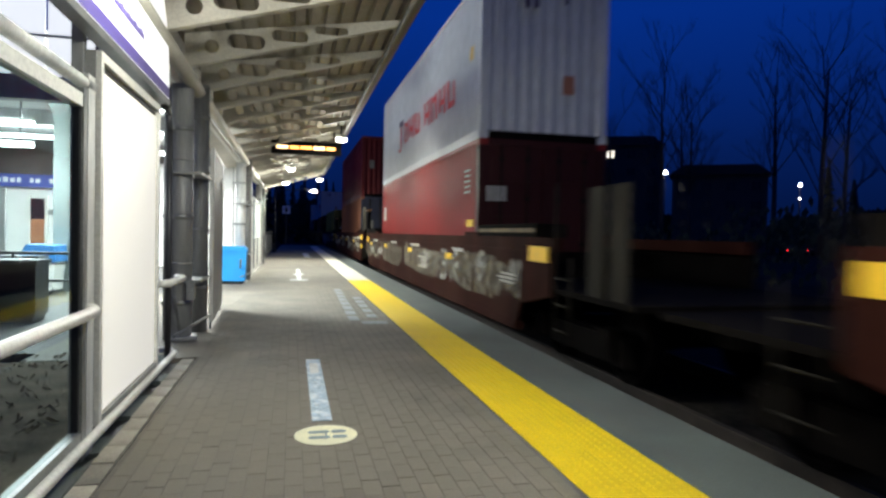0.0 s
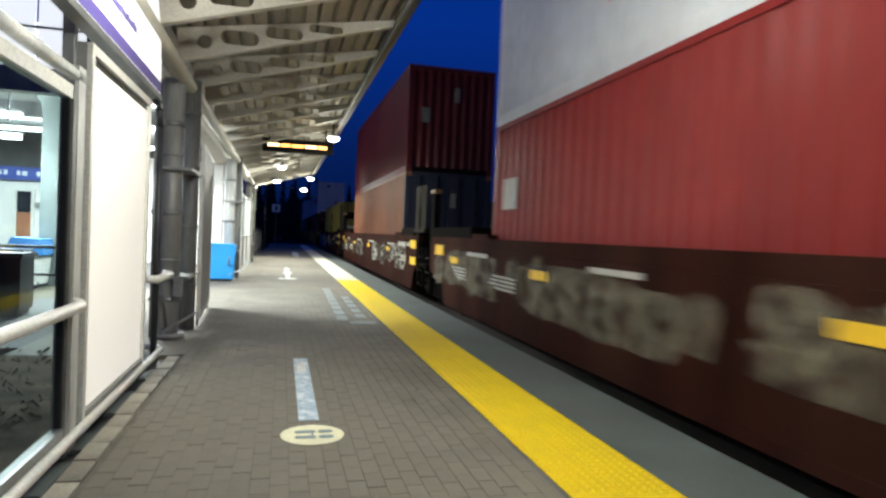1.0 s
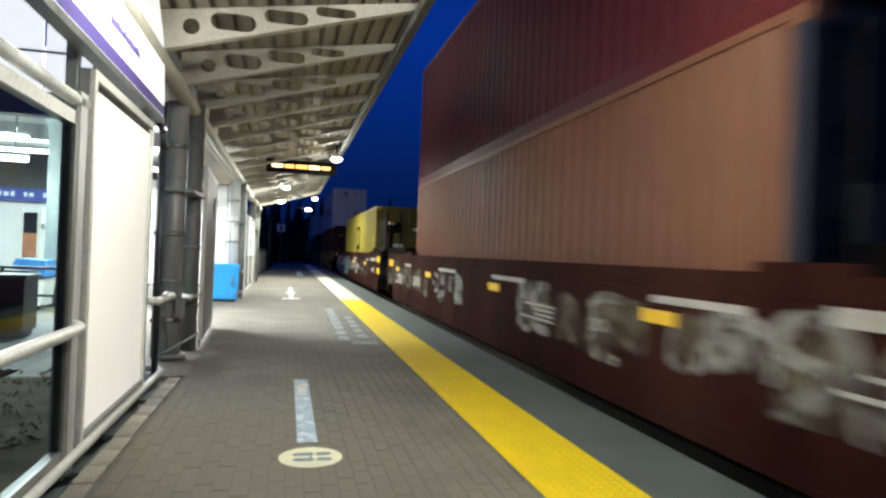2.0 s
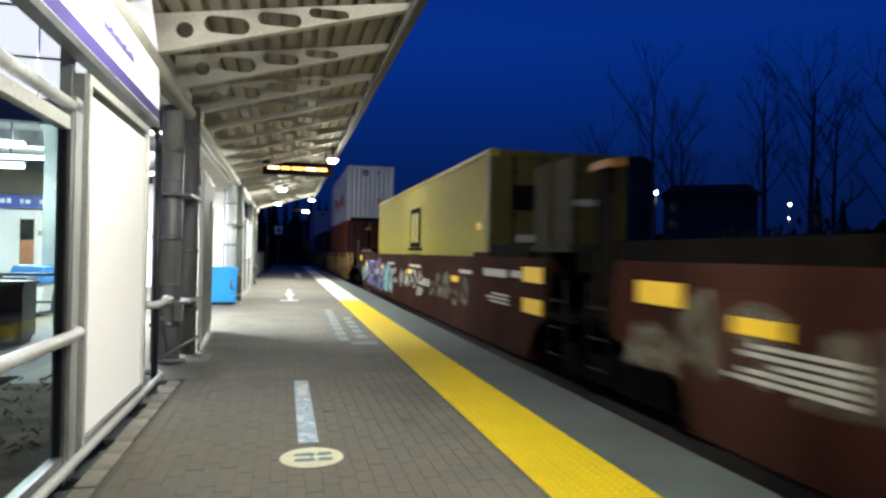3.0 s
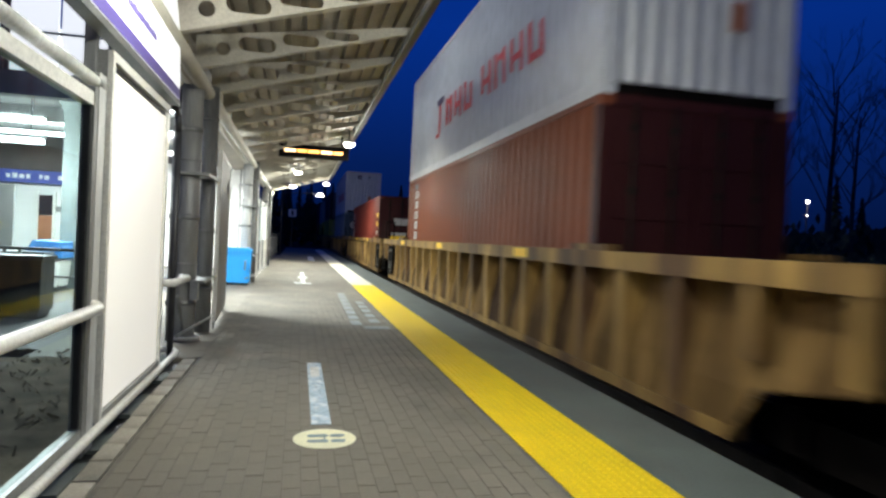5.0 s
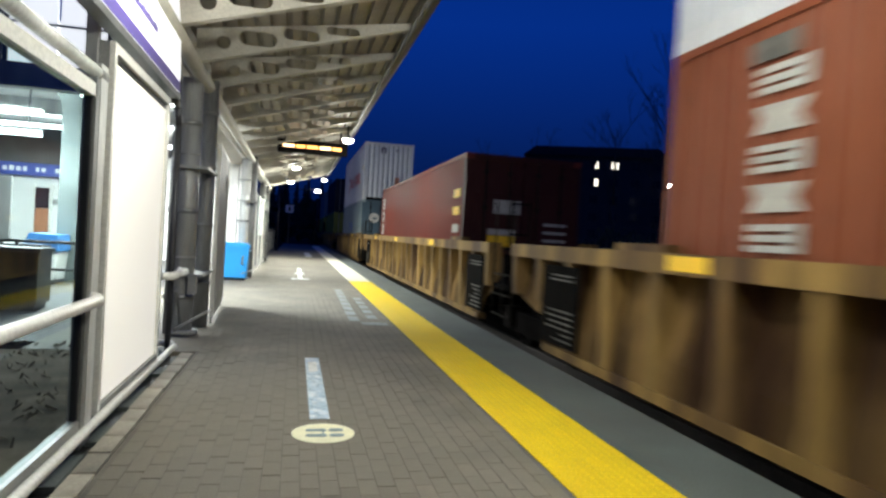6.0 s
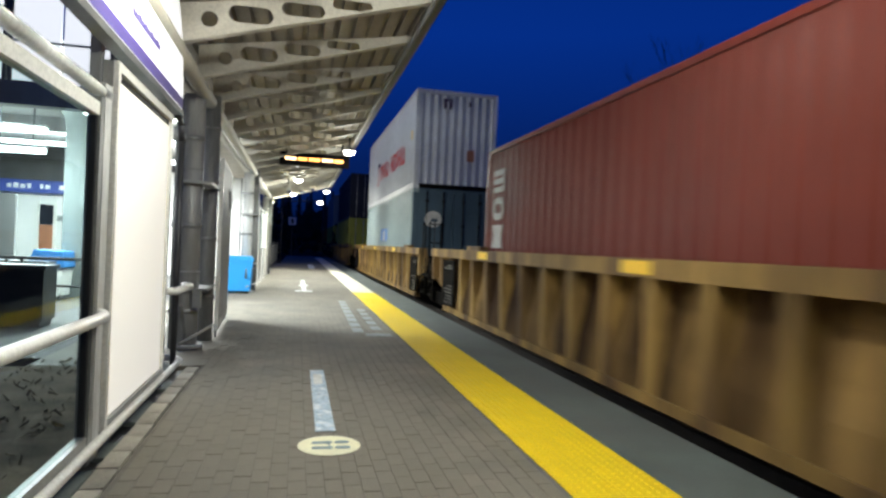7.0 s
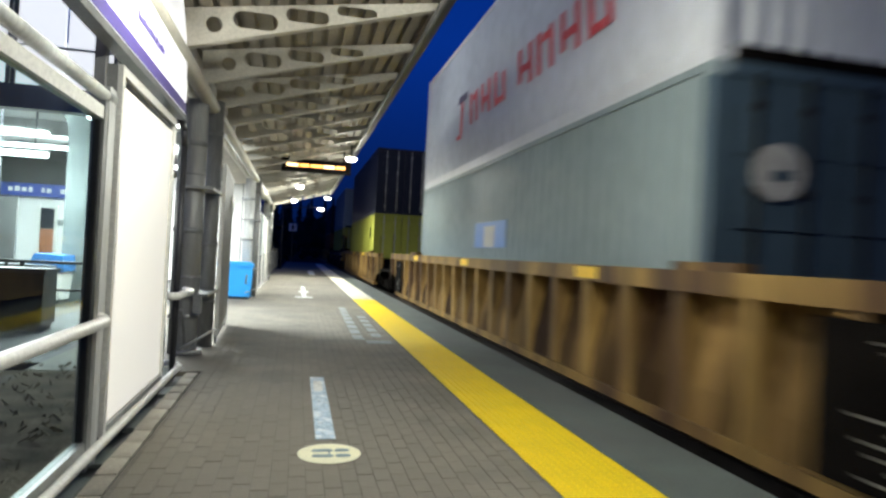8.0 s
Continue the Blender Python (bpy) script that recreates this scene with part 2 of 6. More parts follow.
M = dict(
    paver=material("concrete_paver", (0.182, 0.164, 0.128), 0.8, 0, 1.3, 0.26, 0.35, (0.115, 0.098, 0.076), 0.6, 90, island=0.05),
    joint=material("paver_joint_sand", (0.13, 0.12, 0.098), 0.95, 0, 5, 0.3, 0.4, fine=120),
    concrete=material("platform_concrete", (0.092, 0.108, 0.099), 0.85, 0, 1.5, 0.22, 0.3, (0.09, 0.09, 0.085), 0.45, 70),
    kerb=material("kerb_tile", (0.31, 0.285, 0.235), 0.75, 0, 5, 0.35, 0.3, (0.10, 0.08, 0.06), 0.85, 60, island=0.4),
    tactile=material("yellow_tactile_polymer", (0.90, 0.64, 0.008), 0.5, 0, 3, 0.08, 0.15, (0.55, 0.38, 0.03), 0.3, 70),
    tactile_pale=material("pale_tactile_polymer", (0.78, 0.74, 0.60), 0.6, 0, 3, 0.08, 0.15, (0.7, 0.58, 0.2), 0.3, 70),
    soil=material("dark_planting_soil", (0.16, 0.125, 0.09), 0.95, 0, 3, 0.6, 0.9, (0.16, 0.125, 0.095), 0.7, 30, spec=0.03),
    tape_blue=material("worn_blue_floor_tape", (0.35, 0.47, 0.58), 0.6, 0, 30, 0.4, 0.1, (0.75, 0.78, 0.78), 0.8, 90),
    decal=material("cream_floor_decal", (0.82, 0.80, 0.55), 0.55, 0, 8, 0.08, 0.05, (0.4, 0.4, 0.3), 0.3, 80),
    decal_ink=material("blue_grey_decal_ink", (0.16, 0.24, 0.26), 0.55, 0, 10, 0.2, 0.05),
    white_mark=material("worn_white_floor_paint", (0.72, 0.74, 0.72), 0.7, 0, 12, 0.2, 0.1, (0.25, 0.25, 0.24), 0.5, 90),
    ghost=material("faded_tape_marks", (0.24, 0.28, 0.275), 0.7, 0, 14, 0.3, 0.1, (0.2, 0.2, 0.19), 0.6, 90),
    ballast=material("ballast_stone", (0.03, 0.027, 0.024), 0.95, 0, 9, 0.4, 0.9, fine=35, spec=0.03),
    earth=material("dark_ground", (0.035, 0.033, 0.027), 0.95, 0, 0.2, 0.4, 0.4, fine=8, spec=0.02),
    rail=material("rail_steel", (0.05, 0.04, 0.035), 0.6, 0.3, 5, 0.3, 0.1),
    tie=material("timber_tie", (0.08, 0.06, 0.045), 0.9, 0, 6, 0.3, 0.4),
    steel_white=material("cream_painted_steel", (0.62, 0.59, 0.51), 0.5, 0, 3, 0.1, 0.06, (0.35, 0.31, 0.25), 0.35, 50),
    deck=material("cream_steel_decking", (0.42, 0.375, 0.30), 0.55, 0.1, 2.0, 0.16, 0.05, (0.25, 0.21, 0.16), 0.4, 40),
    column=material("galvanised_steel", (0.64, 0.65, 0.63), 0.45, 0.15, 3.5, 0.38, 0.1, (0.20, 0.20, 0.19), 0.7, 40, streak=True),
    column_dark=material("grey_painted_column_steel", (0.26, 0.262, 0.26), 0.5, 0.1, 3.5, 0.35, 0.08, (0.07, 0.07, 0.068), 0.6, 40, streak=True),
    shelter_grey=material("grey_green_shelter_steel", (0.10, 0.118, 0.114), 0.6, 0.0, 1.2, 0.25, 0.06, (0.05, 0.06, 0.057), 0.6, 30),
    dark_steel=material("dark_grey_steel", (0.06, 0.06, 0.065), 0.5, 0.4, 4, 0.3, 0.08),
    frame_grey=material("grey_aluminium_frame", (0.33, 0.34, 0.33), 0.42, 0.6, 4, 0.2, 0.05, (0.14, 0.14, 0.13), 0.4),
    tube_white=material("white_painted_tube", (0.80, 0.79, 0.74), 0.35, 0, 4, 0.06, 0.03, (0.4, 0.38, 0.33), 0.2, 40),
    panel_white=material("white_poster_panel", (0.86, 0.84, 0.78), 0.5, 0, 1.2, 0.04, 0.03, (0.55, 0.5, 0.42), 0.2, 30),
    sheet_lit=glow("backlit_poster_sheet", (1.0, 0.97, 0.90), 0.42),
    sign_white=material("white_sign_enamel", (0.9, 0.9, 0.9), 0.35, 0, 2, 0.03, 0.02),
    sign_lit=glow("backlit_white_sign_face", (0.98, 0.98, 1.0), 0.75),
    sign_purple=material("violet_sign_stripe", (0.17, 0.13, 0.46), 0.4, 0, 4, 0.1, 0.02),
    panel_grey=material("grey_panel_back", (0.30, 0.30, 0.29), 0.55, 0.2, 2.5, 0.2, 0.05, (0.14, 0.14, 0.13), 0.4),
    bin_blue=material("bright_blue_polyethylene", (0.02, 0.33, 0.80), 0.45, 0, 3, 0.08, 0.05, (0.02, 0.12, 0.3), 0.2),
    blue_dark=material("blue_plastic", (0.03, 0.16, 0.40), 0.5, 0, 3, 0.2, 0.05),
    wall_white=material("white_station_wall", (0.82, 0.82, 0.80), 0.7, 0, 0.8, 0.05, 0.05, (0.5, 0.48, 0.44), 0.2),
    brick_dark=material("grey_concourse_wall", (0.09, 0.088, 0.085), 0.8, 0, 1.5, 0.25, 0.2),
    fascia=material("blue_station_fascia", (0.05, 0.09, 0.38), 0.5, 0, 1.5, 0.12, 0.02),
    door_brown=material("brown_wood_door", (0.36, 0.15, 0.08), 0.5, 0, 4, 0.25, 0.1, streak=True),
    black=material("black_plastic", (0.012, 0.012, 0.012), 0.45, 0, 5, 0.3, 0.05),
    brownstone=material("planter_gravel", (0.24, 0.19, 0.13), 0.9, 0, 14, 0.5, 0.9, (0.10, 0.09, 0.05), 0.9, 40, spec=0.05),
    glass=glass("clear_glass"),
    lamp_on=glow("lit_lamp_lens", (1.0, 0.95, 0.85), 22.0),
    tube_on=glow("lit_fluorescent_tube", (0.93, 0.98, 1.0), 9.0),
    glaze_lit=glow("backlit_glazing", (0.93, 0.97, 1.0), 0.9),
    led=glow("amber_led", (1.0, 0.40, 0.09), 4.0),
    led_white=glow("pale_amber_led", (1.0, 0.62, 0.30), 4.5),
    window_lit=glow("lit_window", (1.0, 0.93, 0.80), 2.2),
    street_on=glow("street_lamp_lens", (1.0, 0.95, 0.85), 60.0),
    red_on=glow("red_signal_lens", (1.0, 0.02, 0.03), 3.0),
    bark=material("bare_bark", (0.05, 0.045, 0.04), 0.95, 0, 5, 0.3, 0.3),
    conifer=material("dark_conifer_needles", (0.025, 0.04, 0.025), 0.9, 0, 6, 0.4, 0.2),
    facade=material("dark_apartment_siding", (0.07, 0.065, 0.06), 0.85, 0, 0.6, 0.2, 0.1),
    roof=material("dark_roof_shingle", (0.05, 0.045, 0.045), 0.9, 0, 1, 0.2, 0.2),
    pane_dark=material("dark_window_pane", (0.02, 0.022, 0.03), 0.15, 0, 2, 0.2, 0.0),
    # rolling stock
    car_brown=material("oxide_brown_car_paint", (0.025, 0.0078, 0.0058), 0.75, 0, 1.4, 0.5, 0.12, (0.054, 0.024, 0.017), 0.55, 30, streak=True, spec=0.02),
    car_tan=material("faded_yellow_car_paint", (0.235, 0.145, 0.045), 0.62, 0, 4.5, 0.5, 0.14, (0.045, 0.022, 0.013), 0.9, 25, streak=True, spec=0.15, dirt_at=(0.46, 0.62)),
    car_rust=material("rusty_recessed_panel", (0.17, 0.105, 0.040), 0.7, 0, 3.5, 0.6, 0.15, (0.026, 0.013, 0.007), 1.0, 25, streak=True, spec=0.03, dirt_at=(0.40, 0.60)),
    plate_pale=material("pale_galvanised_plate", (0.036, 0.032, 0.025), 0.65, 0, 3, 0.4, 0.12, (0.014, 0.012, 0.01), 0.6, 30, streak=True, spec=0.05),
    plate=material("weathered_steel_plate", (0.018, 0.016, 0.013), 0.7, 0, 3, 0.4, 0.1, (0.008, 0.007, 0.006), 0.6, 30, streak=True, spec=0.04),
    beam_strip=material("worn_tan_strip_paint", (0.11, 0.075, 0.028), 0.6, 0, 4, 0.4, 0.1, (0.04, 0.025, 0.015), 0.8, 25, spec=0.15),
    orange_cap=material("orange_painted_cap", (0.17, 0.075, 0.014), 0.55, 0, 4, 0.15, 0.05),
    # grimy steel; also colours far sides and end sills that lie in shade
    car_black=material("black_grime_and_shade", (0.0055, 0.0046, 0.0042), 0.85, 0.0, 3, 0.5, 0.2, spec=0.02),
    spray_white=spray("white_spray_paint", (0.30, 0.295, 0.27), 0.30, 0.80),
    spray_grey=spray("grey_spray_paint", (0.19, 0.165, 0.125), 0.15, 0.60),
    spray_fade=spray("faded_beige_spray_paint", (0.19, 0.16, 0.115), 0.05, 0.45),
    spray_teal=spray("teal_spray_paint", (0.16, 0.36, 0.38), 0.45, 0.95),
    spray_violet=spray("violet_spray_paint", (0.095, 0.07, 0.21), 0.55, 0.95),
    spray_navy=spray("navy_spray_paint", (0.018, 0.022, 0.065), 0.6, 1.0),
    spray_lilac=spray("lilac_spray_paint", (0.30, 0.26, 0.44), 0.35, 0.9),
    mark_yellow=material("yellow_reflective_mark", (0.85, 0.52, 0.02), 0.5, 0, 5, 0.1, 0.03, spec=0.3),
    mark_white=material("white_stencil_paint", (0.38, 0.365, 0.335), 0.6, 0, 8, 0.15, 0.03, spec=0.3),
    mark_dim=material("worn_grey_stencil_paint", (0.13, 0.125, 0.11), 0.6, 0, 8, 0.3, 0.03, (0.03, 0.03, 0.03), 0.7, spec=0.2),
    mark_red=material("red_side_lettering", (0.62, 0.05, 0.05), 0.55, 0, 5, 0.15, 0.03, spec=0.3),
    mark_ink=material("dark_stencil_paint", (0.07, 0.05, 0.10), 0.55, 0, 5, 0.15, 0.03, spec=0.3),
    mark_blue=material("blue_emblem_paint", (0.06, 0.16, 0.42), 0.5, 0, 5, 0.15, 0.03, spec=0.3),
    box_white=material("white_container_paint", (0.57, 0.59, 0.605), 0.42, 0, 0.7, 0.07, 0.05, (0.42, 0.42, 0.42), 0.35, 25, streak=True, spec=0.3),
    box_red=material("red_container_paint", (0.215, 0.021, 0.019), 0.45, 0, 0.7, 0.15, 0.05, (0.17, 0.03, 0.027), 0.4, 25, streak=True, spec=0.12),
    box_maroon=material("maroon_container_paint", (0.075, 0.011, 0.012), 0.48, 0, 0.7, 0.15, 0.05, (0.10, 0.02, 0.02), 0.4, 25, streak=True, spec=0.12),
    box_orange=material("orange_brown_container_paint", (0.185, 0.055, 0.024), 0.45, 0, 0.9, 0.18, 0.05, (0.12, 0.032, 0.018), 0.5, 25, streak=True, spec=0.12),
    box_tan=material("tan_container_paint", (0.16, 0.068, 0.038), 0.48, 0, 0.7, 0.2, 0.05, (0.09, 0.035, 0.022), 0.4, 25, streak=True, spec=0.12),
    box_yellow=material("yellow_container_paint", (0.305, 0.252, 0.045), 0.48, 0, 0.7, 0.08, 0.05, (0.29, 0.235, 0.06), 0.4, 25, streak=True, spec=0.12),
    box_brown=material("red_brown_container_paint", (0.135, 0.027, 0.018), 0.45, 0, 0.7, 0.12, 0.05, (0.17, 0.05, 0.04), 0.4, 25, streak=True, spec=0.12),
    box_grey=material("blue_grey_container_paint", (0.22, 0.27, 0.28), 0.42, 0, 0.7, 0.1, 0.05, (0.22, 0.25, 0.26), 0.4, 25, streak=True, spec=0.12),
    # darker door paints: the shade on the container ends is in the colour
    box_end_shade=material("shaded_maroon_door_paint", (0.040, 0.011, 0.011), 0.5, 0, 0.7, 0.2, 0.05, spec=0.12),
    box_yellow_shade=material("shaded_yellow_door_paint", (0.085, 0.072, 0.02), 0.5, 0, 0.7, 0.2, 0.05, (0.04, 0.035, 0.015), 0.5, spec=0.1),
    box_grey_shade=material("shaded_blue_grey_door_paint", (0.055, 0.085, 0.11), 0.45, 0, 0.7, 0.2, 0.05, spec=0.12),
    box_navy=material("navy_paint_and_door_shade", (0.02, 0.022, 0.035), 0.45, 0, 0.7, 0.2, 0.05, spec=0.12),
    box_lime=material("yellow_green_container_paint", (0.27, 0.28, 0.05), 0.45, 0, 0.7, 0.1, 0.05, (0.2, 0.2, 0.06), 0.35, 25, streak=True, spec=0.12),
)

# ---------------------------------------------------------------- mesh helpers
def box(bm, x0, y0, z0, x1, y1, z1, m=None):
    xs, ys, zs = sorted((x0, x1)), sorted((y0, y1)), sorted((z0, z1))
    vs = [bm.verts.new((x, y, z)) for z in zs for y in ys for x in xs]
    if m is not None:
        for v in vs:
            v.co = m @ v.co
    for f in ((0, 2, 3, 1), (4, 5, 7, 6), (0, 1, 5, 4), (2, 6, 7, 3), (0, 4, 6, 2), (1, 3, 7, 5)):
        bm.faces.new([vs[i] for i in f])


def rod(bm, a, b, r, seg=12, r2=None):
    a, b = Vector(a), Vector(b)
    q = (b - a).to_track_quat("Z", "Y")
    rings = []
    for c, rad in ((a, r), (b, r if r2 is None else r2)):
        rings.append([bm.verts.new(c + q @ Vector((rad * math.cos(2 * math.pi * i / seg), rad * math.sin(2 * math.pi * i / seg), 0))) for i in range(seg)])
    for i in range(seg):
        j = (i + 1) % seg
        f = bm.faces.new((rings[0][i], rings[0][j], rings[1][j], rings[1][i]))
        f.smooth = True
    bm.faces.new(list(reversed(rings[0])))
    bm.faces.new(rings[1])


def pipe(bm, points, r, seg=12):
    for a, b in zip(points, points[1:]):
        rod(bm, a, b, r, seg)
    for p in points[1:-1]:
        bmesh.ops.create_uvsphere(bm, u_segments=seg, v_segments=8, radius=r * 1.0, matrix=Matrix.Translation(p))


def prism(bm, outline, axis, lo, hi):
    """Extrude a flat outline of (u, v) along an axis: 'x' takes (y, z), 'y' takes (x, z), 'z' takes (x, y)."""
    def at(u, v, w):
        return {"x": (w, u, v), "y": (u, w, v), "z": (u, v, w)}[axis]
    a = [bm.verts.new(at(u, v, lo)) for u, v in outline]
    b = [bm.verts.new(at(u, v, hi)) for u, v in outline]
    n = len(outline)
    for i in range(n):
        bm.faces.new((a[i], a[(i + 1) % n], b[(i + 1) % n], b[i]))
    bm.faces.new(a)
    bm.faces.new(b)


def mesh_of(name, bm, mat, bevel=0.0):
    if bevel:
        bmesh.ops.bevel(bm, geom=[e for e in bm.edges if len(e.link_faces) == 2 and e.calc_face_angle(0) > 0.6],
                        offset=bevel, segments=2, affect="EDGES", profile=0.6)
    bmesh.ops.recalc_face_normals(bm, faces=bm.faces)
    me = bpy.data.meshes.new(name)
    bm.to_mesh(me)
    bm.free()
    me.materials.append(mat)
    return me


def part(name, bm, mat, parent=None, label="", bevel=0.0):
    ob = new(name, mesh_of(name, bm, mat, bevel))
    if parent is not None:
        ob.parent = parent
    if label:
        ob["label"] = label
    return ob


def part_box(name, mat, parent, x0, y0, z0, x1, y1, z1, bevel=0.0, label=""):
    bm = bmesh.new()
    box(bm, x0, y0, z0, x1, y1, z1)
    return part(name, bm, mat, parent, label, bevel)


def empty(name, x=0, y=0, z=0, label="", category="", group="", kind=""):
    ob = new(name)
    ob.empty_display_size = 0.2
    ob.location = (x, y, z)
    return tagged(ob, label, category, group, kind)


def plate_with_holes(name, outer, holes, thick, mat, parent, m):
    """A flat plate in its own x, y plane with holes, thick in z, laid by the pose m."""
    cu = bpy.data.curves.new(name, "CURVE")
    cu.dimensions, cu.fill_mode, cu.extrude = "2D", "BOTH", thick / 2
    for pts in (outer, *holes):
        sp = cu.splines.new("POLY")
        sp.points.add(len(pts) - 1)
        for p, (u, v) in zip(sp.points, pts):
            p.co = (u, v, 0, 1)
        sp.use_cyclic_u = True
    tmp = bpy.data.objects.new("tmp", cu)
    me = bpy.data.meshes.new_from_object(tmp)
    bpy.data.objects.remove(tmp)
    bpy.data.curves.remove(cu)
    me.transform(m)
    me.materials.clear()
    me.materials.append(mat)
    ob = new(name, me)
    ob.parent = parent
    return ob


def stadium(cx, cy, length, height, n=8):
    r = height / 2
    d = max(0.0, length / 2 - r)
    pts = []
    for i in range(n + 1):
        a = -math.pi / 2 + math.pi * i / n
        pts.append((cx + d + r * math.cos(a), cy + r * math.sin(a)))
    for i in range(n + 1):
        a = math.pi / 2 + math.pi * i / n
        pts.append((cx - d + r * math.cos(a), cy + r * math.sin(a)))
    return pts

# ---------------------------------------------------------------- ground, platform, track
WALL_X = -1.18            # line of the windscreen wall
STRIP = (1.515, 2.134)    # tactile strip
EDGE_X = 2.82             # platform edge
TRACK_X = 4.40            # track centre
RAIL_Z = -0.26

ground = part_box("ground", M["earth"], None, -1500, -1500, -0.95, 1500, 1500, -0.75)
tagged(ground, "dark bare ground stretching to the horizon", "ground", kind="structure")

bm = bmesh.new()
prism(bm, [(TRACK_X - 2.3, -0.75), (TRACK_X - 1.5, -0.42), (TRACK_X + 6.2, -0.42), (TRACK_X + 7.2, -0.75)], "y", -60, 260)
tagged(part("track_bed", bm, M["ballast"]), "dark grey ballast bed under the tracks", "track bed", kind="structure")

for cx in (TRACK_X, TRACK_X + 4.3):
    tr = empty("railway_track", cx, 0, RAIL_Z, "steel rails on dark timber ties in ballast", "railway track", "tracks", "structure")
    for sx in (-0.755, 0.755):
        bm = bmesh.new()
        prism(bm, [(sx - 0.07, -0.17), (sx + 0.07, -0.17), (sx + 0.07, -0.15), (sx + 0.012, -0.13), (sx + 0.012, -0.04), (sx + 0.036, -0.03),
                   (sx + 0.034, 0), (sx - 0.034, 0), (sx - 0.036, -0.03), (sx - 0.012, -0.04), (sx - 0.012, -0.13), (sx - 0.07, -0.15)], "y", -40, 240)
        part("rail", bm, M["rail"], tr)
    bm = bmesh.new()
    for i in range(200):
        y = -10 + i * 0.53
        box(bm, -1.3, y, -0.30, 1.3, y + 0.23, -0.165)
    t_ob = part("tie", bm, M["tie"], tr)
    t_ob["kind"] = "stuff"

PLAT_END = 62.0
bm = bmesh.new()
box(bm, -0.953, -14, -0.72, STRIP[0] - 0.002, 6.98, -0.005)
box(bm, -1.02, 6.981, -0.72, STRIP[0] - 0.002, PLAT_END, -0.005)
platform = part("platform", bm, M["joint"])
tagged(platform, "railway platform paved with grey concrete pavers", "platform", kind="structure")
edge = part_box("platform_edge", M["concrete"], None, STRIP[1] + 0.003, -14, -0.72, EDGE_X, PLAT_END, 0.0, 0.012)
tagged(edge, "bare grey concrete platform edge beside the track", "platform edge", kind="structure")
bed = part_box("strip_bed", M["concrete"], None, STRIP[0], -14, -0.72, STRIP[1], PLAT_END, -0.014)
tagged(bed, "concrete bed under the tactile strip", "platform", kind="structure")

base = part_box("wall_base", M["concrete"], None, -1.34, -14, -0.72, -1.21, 6.98, 0.035, 0.01)
tagged(base, "low concrete plinth below the windscreen", "plinth", kind="structure")
gut = part_box("drain_channel", M["black"], None, -1.205, -14, -0.72, -1.095, 6.98, -0.05)
tagged(gut, "dark drain slot along the windscreen", "drain", kind="structure")
kerb = part_box("kerb", M["joint"], None, -1.093, -14, -0.72, -0.955, 6.98, -0.03)
tagged(kerb, "row of pale kerb tiles along the paving", "kerb", kind="structure")

side_pave = part_box("side_paving", M["paver"], None, -2.6, 7.0, -0.72, -1.023, 40, -0.006)
tagged(side_pave, "grey paving beside the columns behind the platform", "paving", kind="structure")
conc = part_box("concourse_floor", M["brick_dark"], None, -40, 7.5, -0.72, -2.602, 60, -0.02)
tagged(conc, "grey paved concourse beside the platform", "floor", kind="structure")
plant = part_box("planter_bed", M["soil"], None, -40, -14, -0.72, -1.342, 6.998, -0.01)
tagged(plant, "brown gravel and low plants behind the glass", "planting bed", kind="structure")

# ---------------------------------------------------------------- canopy over the platform
CAN_Y0, CAN_Y1 = -9.6, 29.8
RIB_Y = [6.4 + 1.325 * i for i in range(-11, 18)]
COL_Y = [-9.35, -0.6, 8.15, 16.95, 25.7]
COL_X = -1.30


def deck_z(x):
    return 3.585 + 0.157 * (x + 1.06)


bm = bmesh.new()          # fluted steel deck, flutes along the platform
k = -1.75
prof = []
while k < 1.27:
    for dx, up in ((0, 0), (0.108, 0), (0.118, 1), (0.165, 1)):
        prof.append((k + dx, deck_z(k + dx) + up * 0.075))
    k += 0.175
rows = []
for y in (CAN_Y0, CAN_Y1):
    rows.append([bm.verts.new((x, y, z)) for x, z in prof])
for i in range(len(prof) - 1):
    bm.faces.new((rows[0][i], rows[0][i + 1], rows[1][i + 1], rows[1][i]))
geo = bmesh.ops.extrude_face_region(bm, geom=list(bm.faces))
for v in (g for g in geo["geom"] if isinstance(g, bmesh.types.BMVert)):
    v.co.z += 0.012
deck = part("ceiling", bm, M["deck"])
tagged(deck, "cream fluted steel canopy deck over the platform", "canopy", kind="structure")
top = part_box("canopy_roof", M["deck"], None, -1.76, CAN_Y0, 3.80, 1.30, CAN_Y1, 3.82)
top.data.transform(Matrix.Rotation(-math.atan(0.157), 4, "Y") @ Matrix.Translation((0.2, 0, 0)))
top.location = (-0.2, 0, 0.04)
tagged(top, "cream steel canopy roof sheet", "canopy", kind="structure")

gutter = empty("canopy_gutter", 1.28, 0, deck_z(1.28), "grey steel gutter along the canopy edge", "gutter")
bm = bmesh.new()
prism(bm, [(-0.02, -0.06), (0.10, -0.06), (0.12, 0.06), (0.10, 0.06), (0.085, -0.04), (0.0, -0.04), (0.0, 0.06), (-0.02, 0.06)], "y", CAN_Y0, CAN_Y1)
part("trough", bm, M["dark_steel"], gutter)

frame_ob = empty("platform_canopy", 0, 0, 0, "cream castellated steel ribs on round grey columns", "canopy")


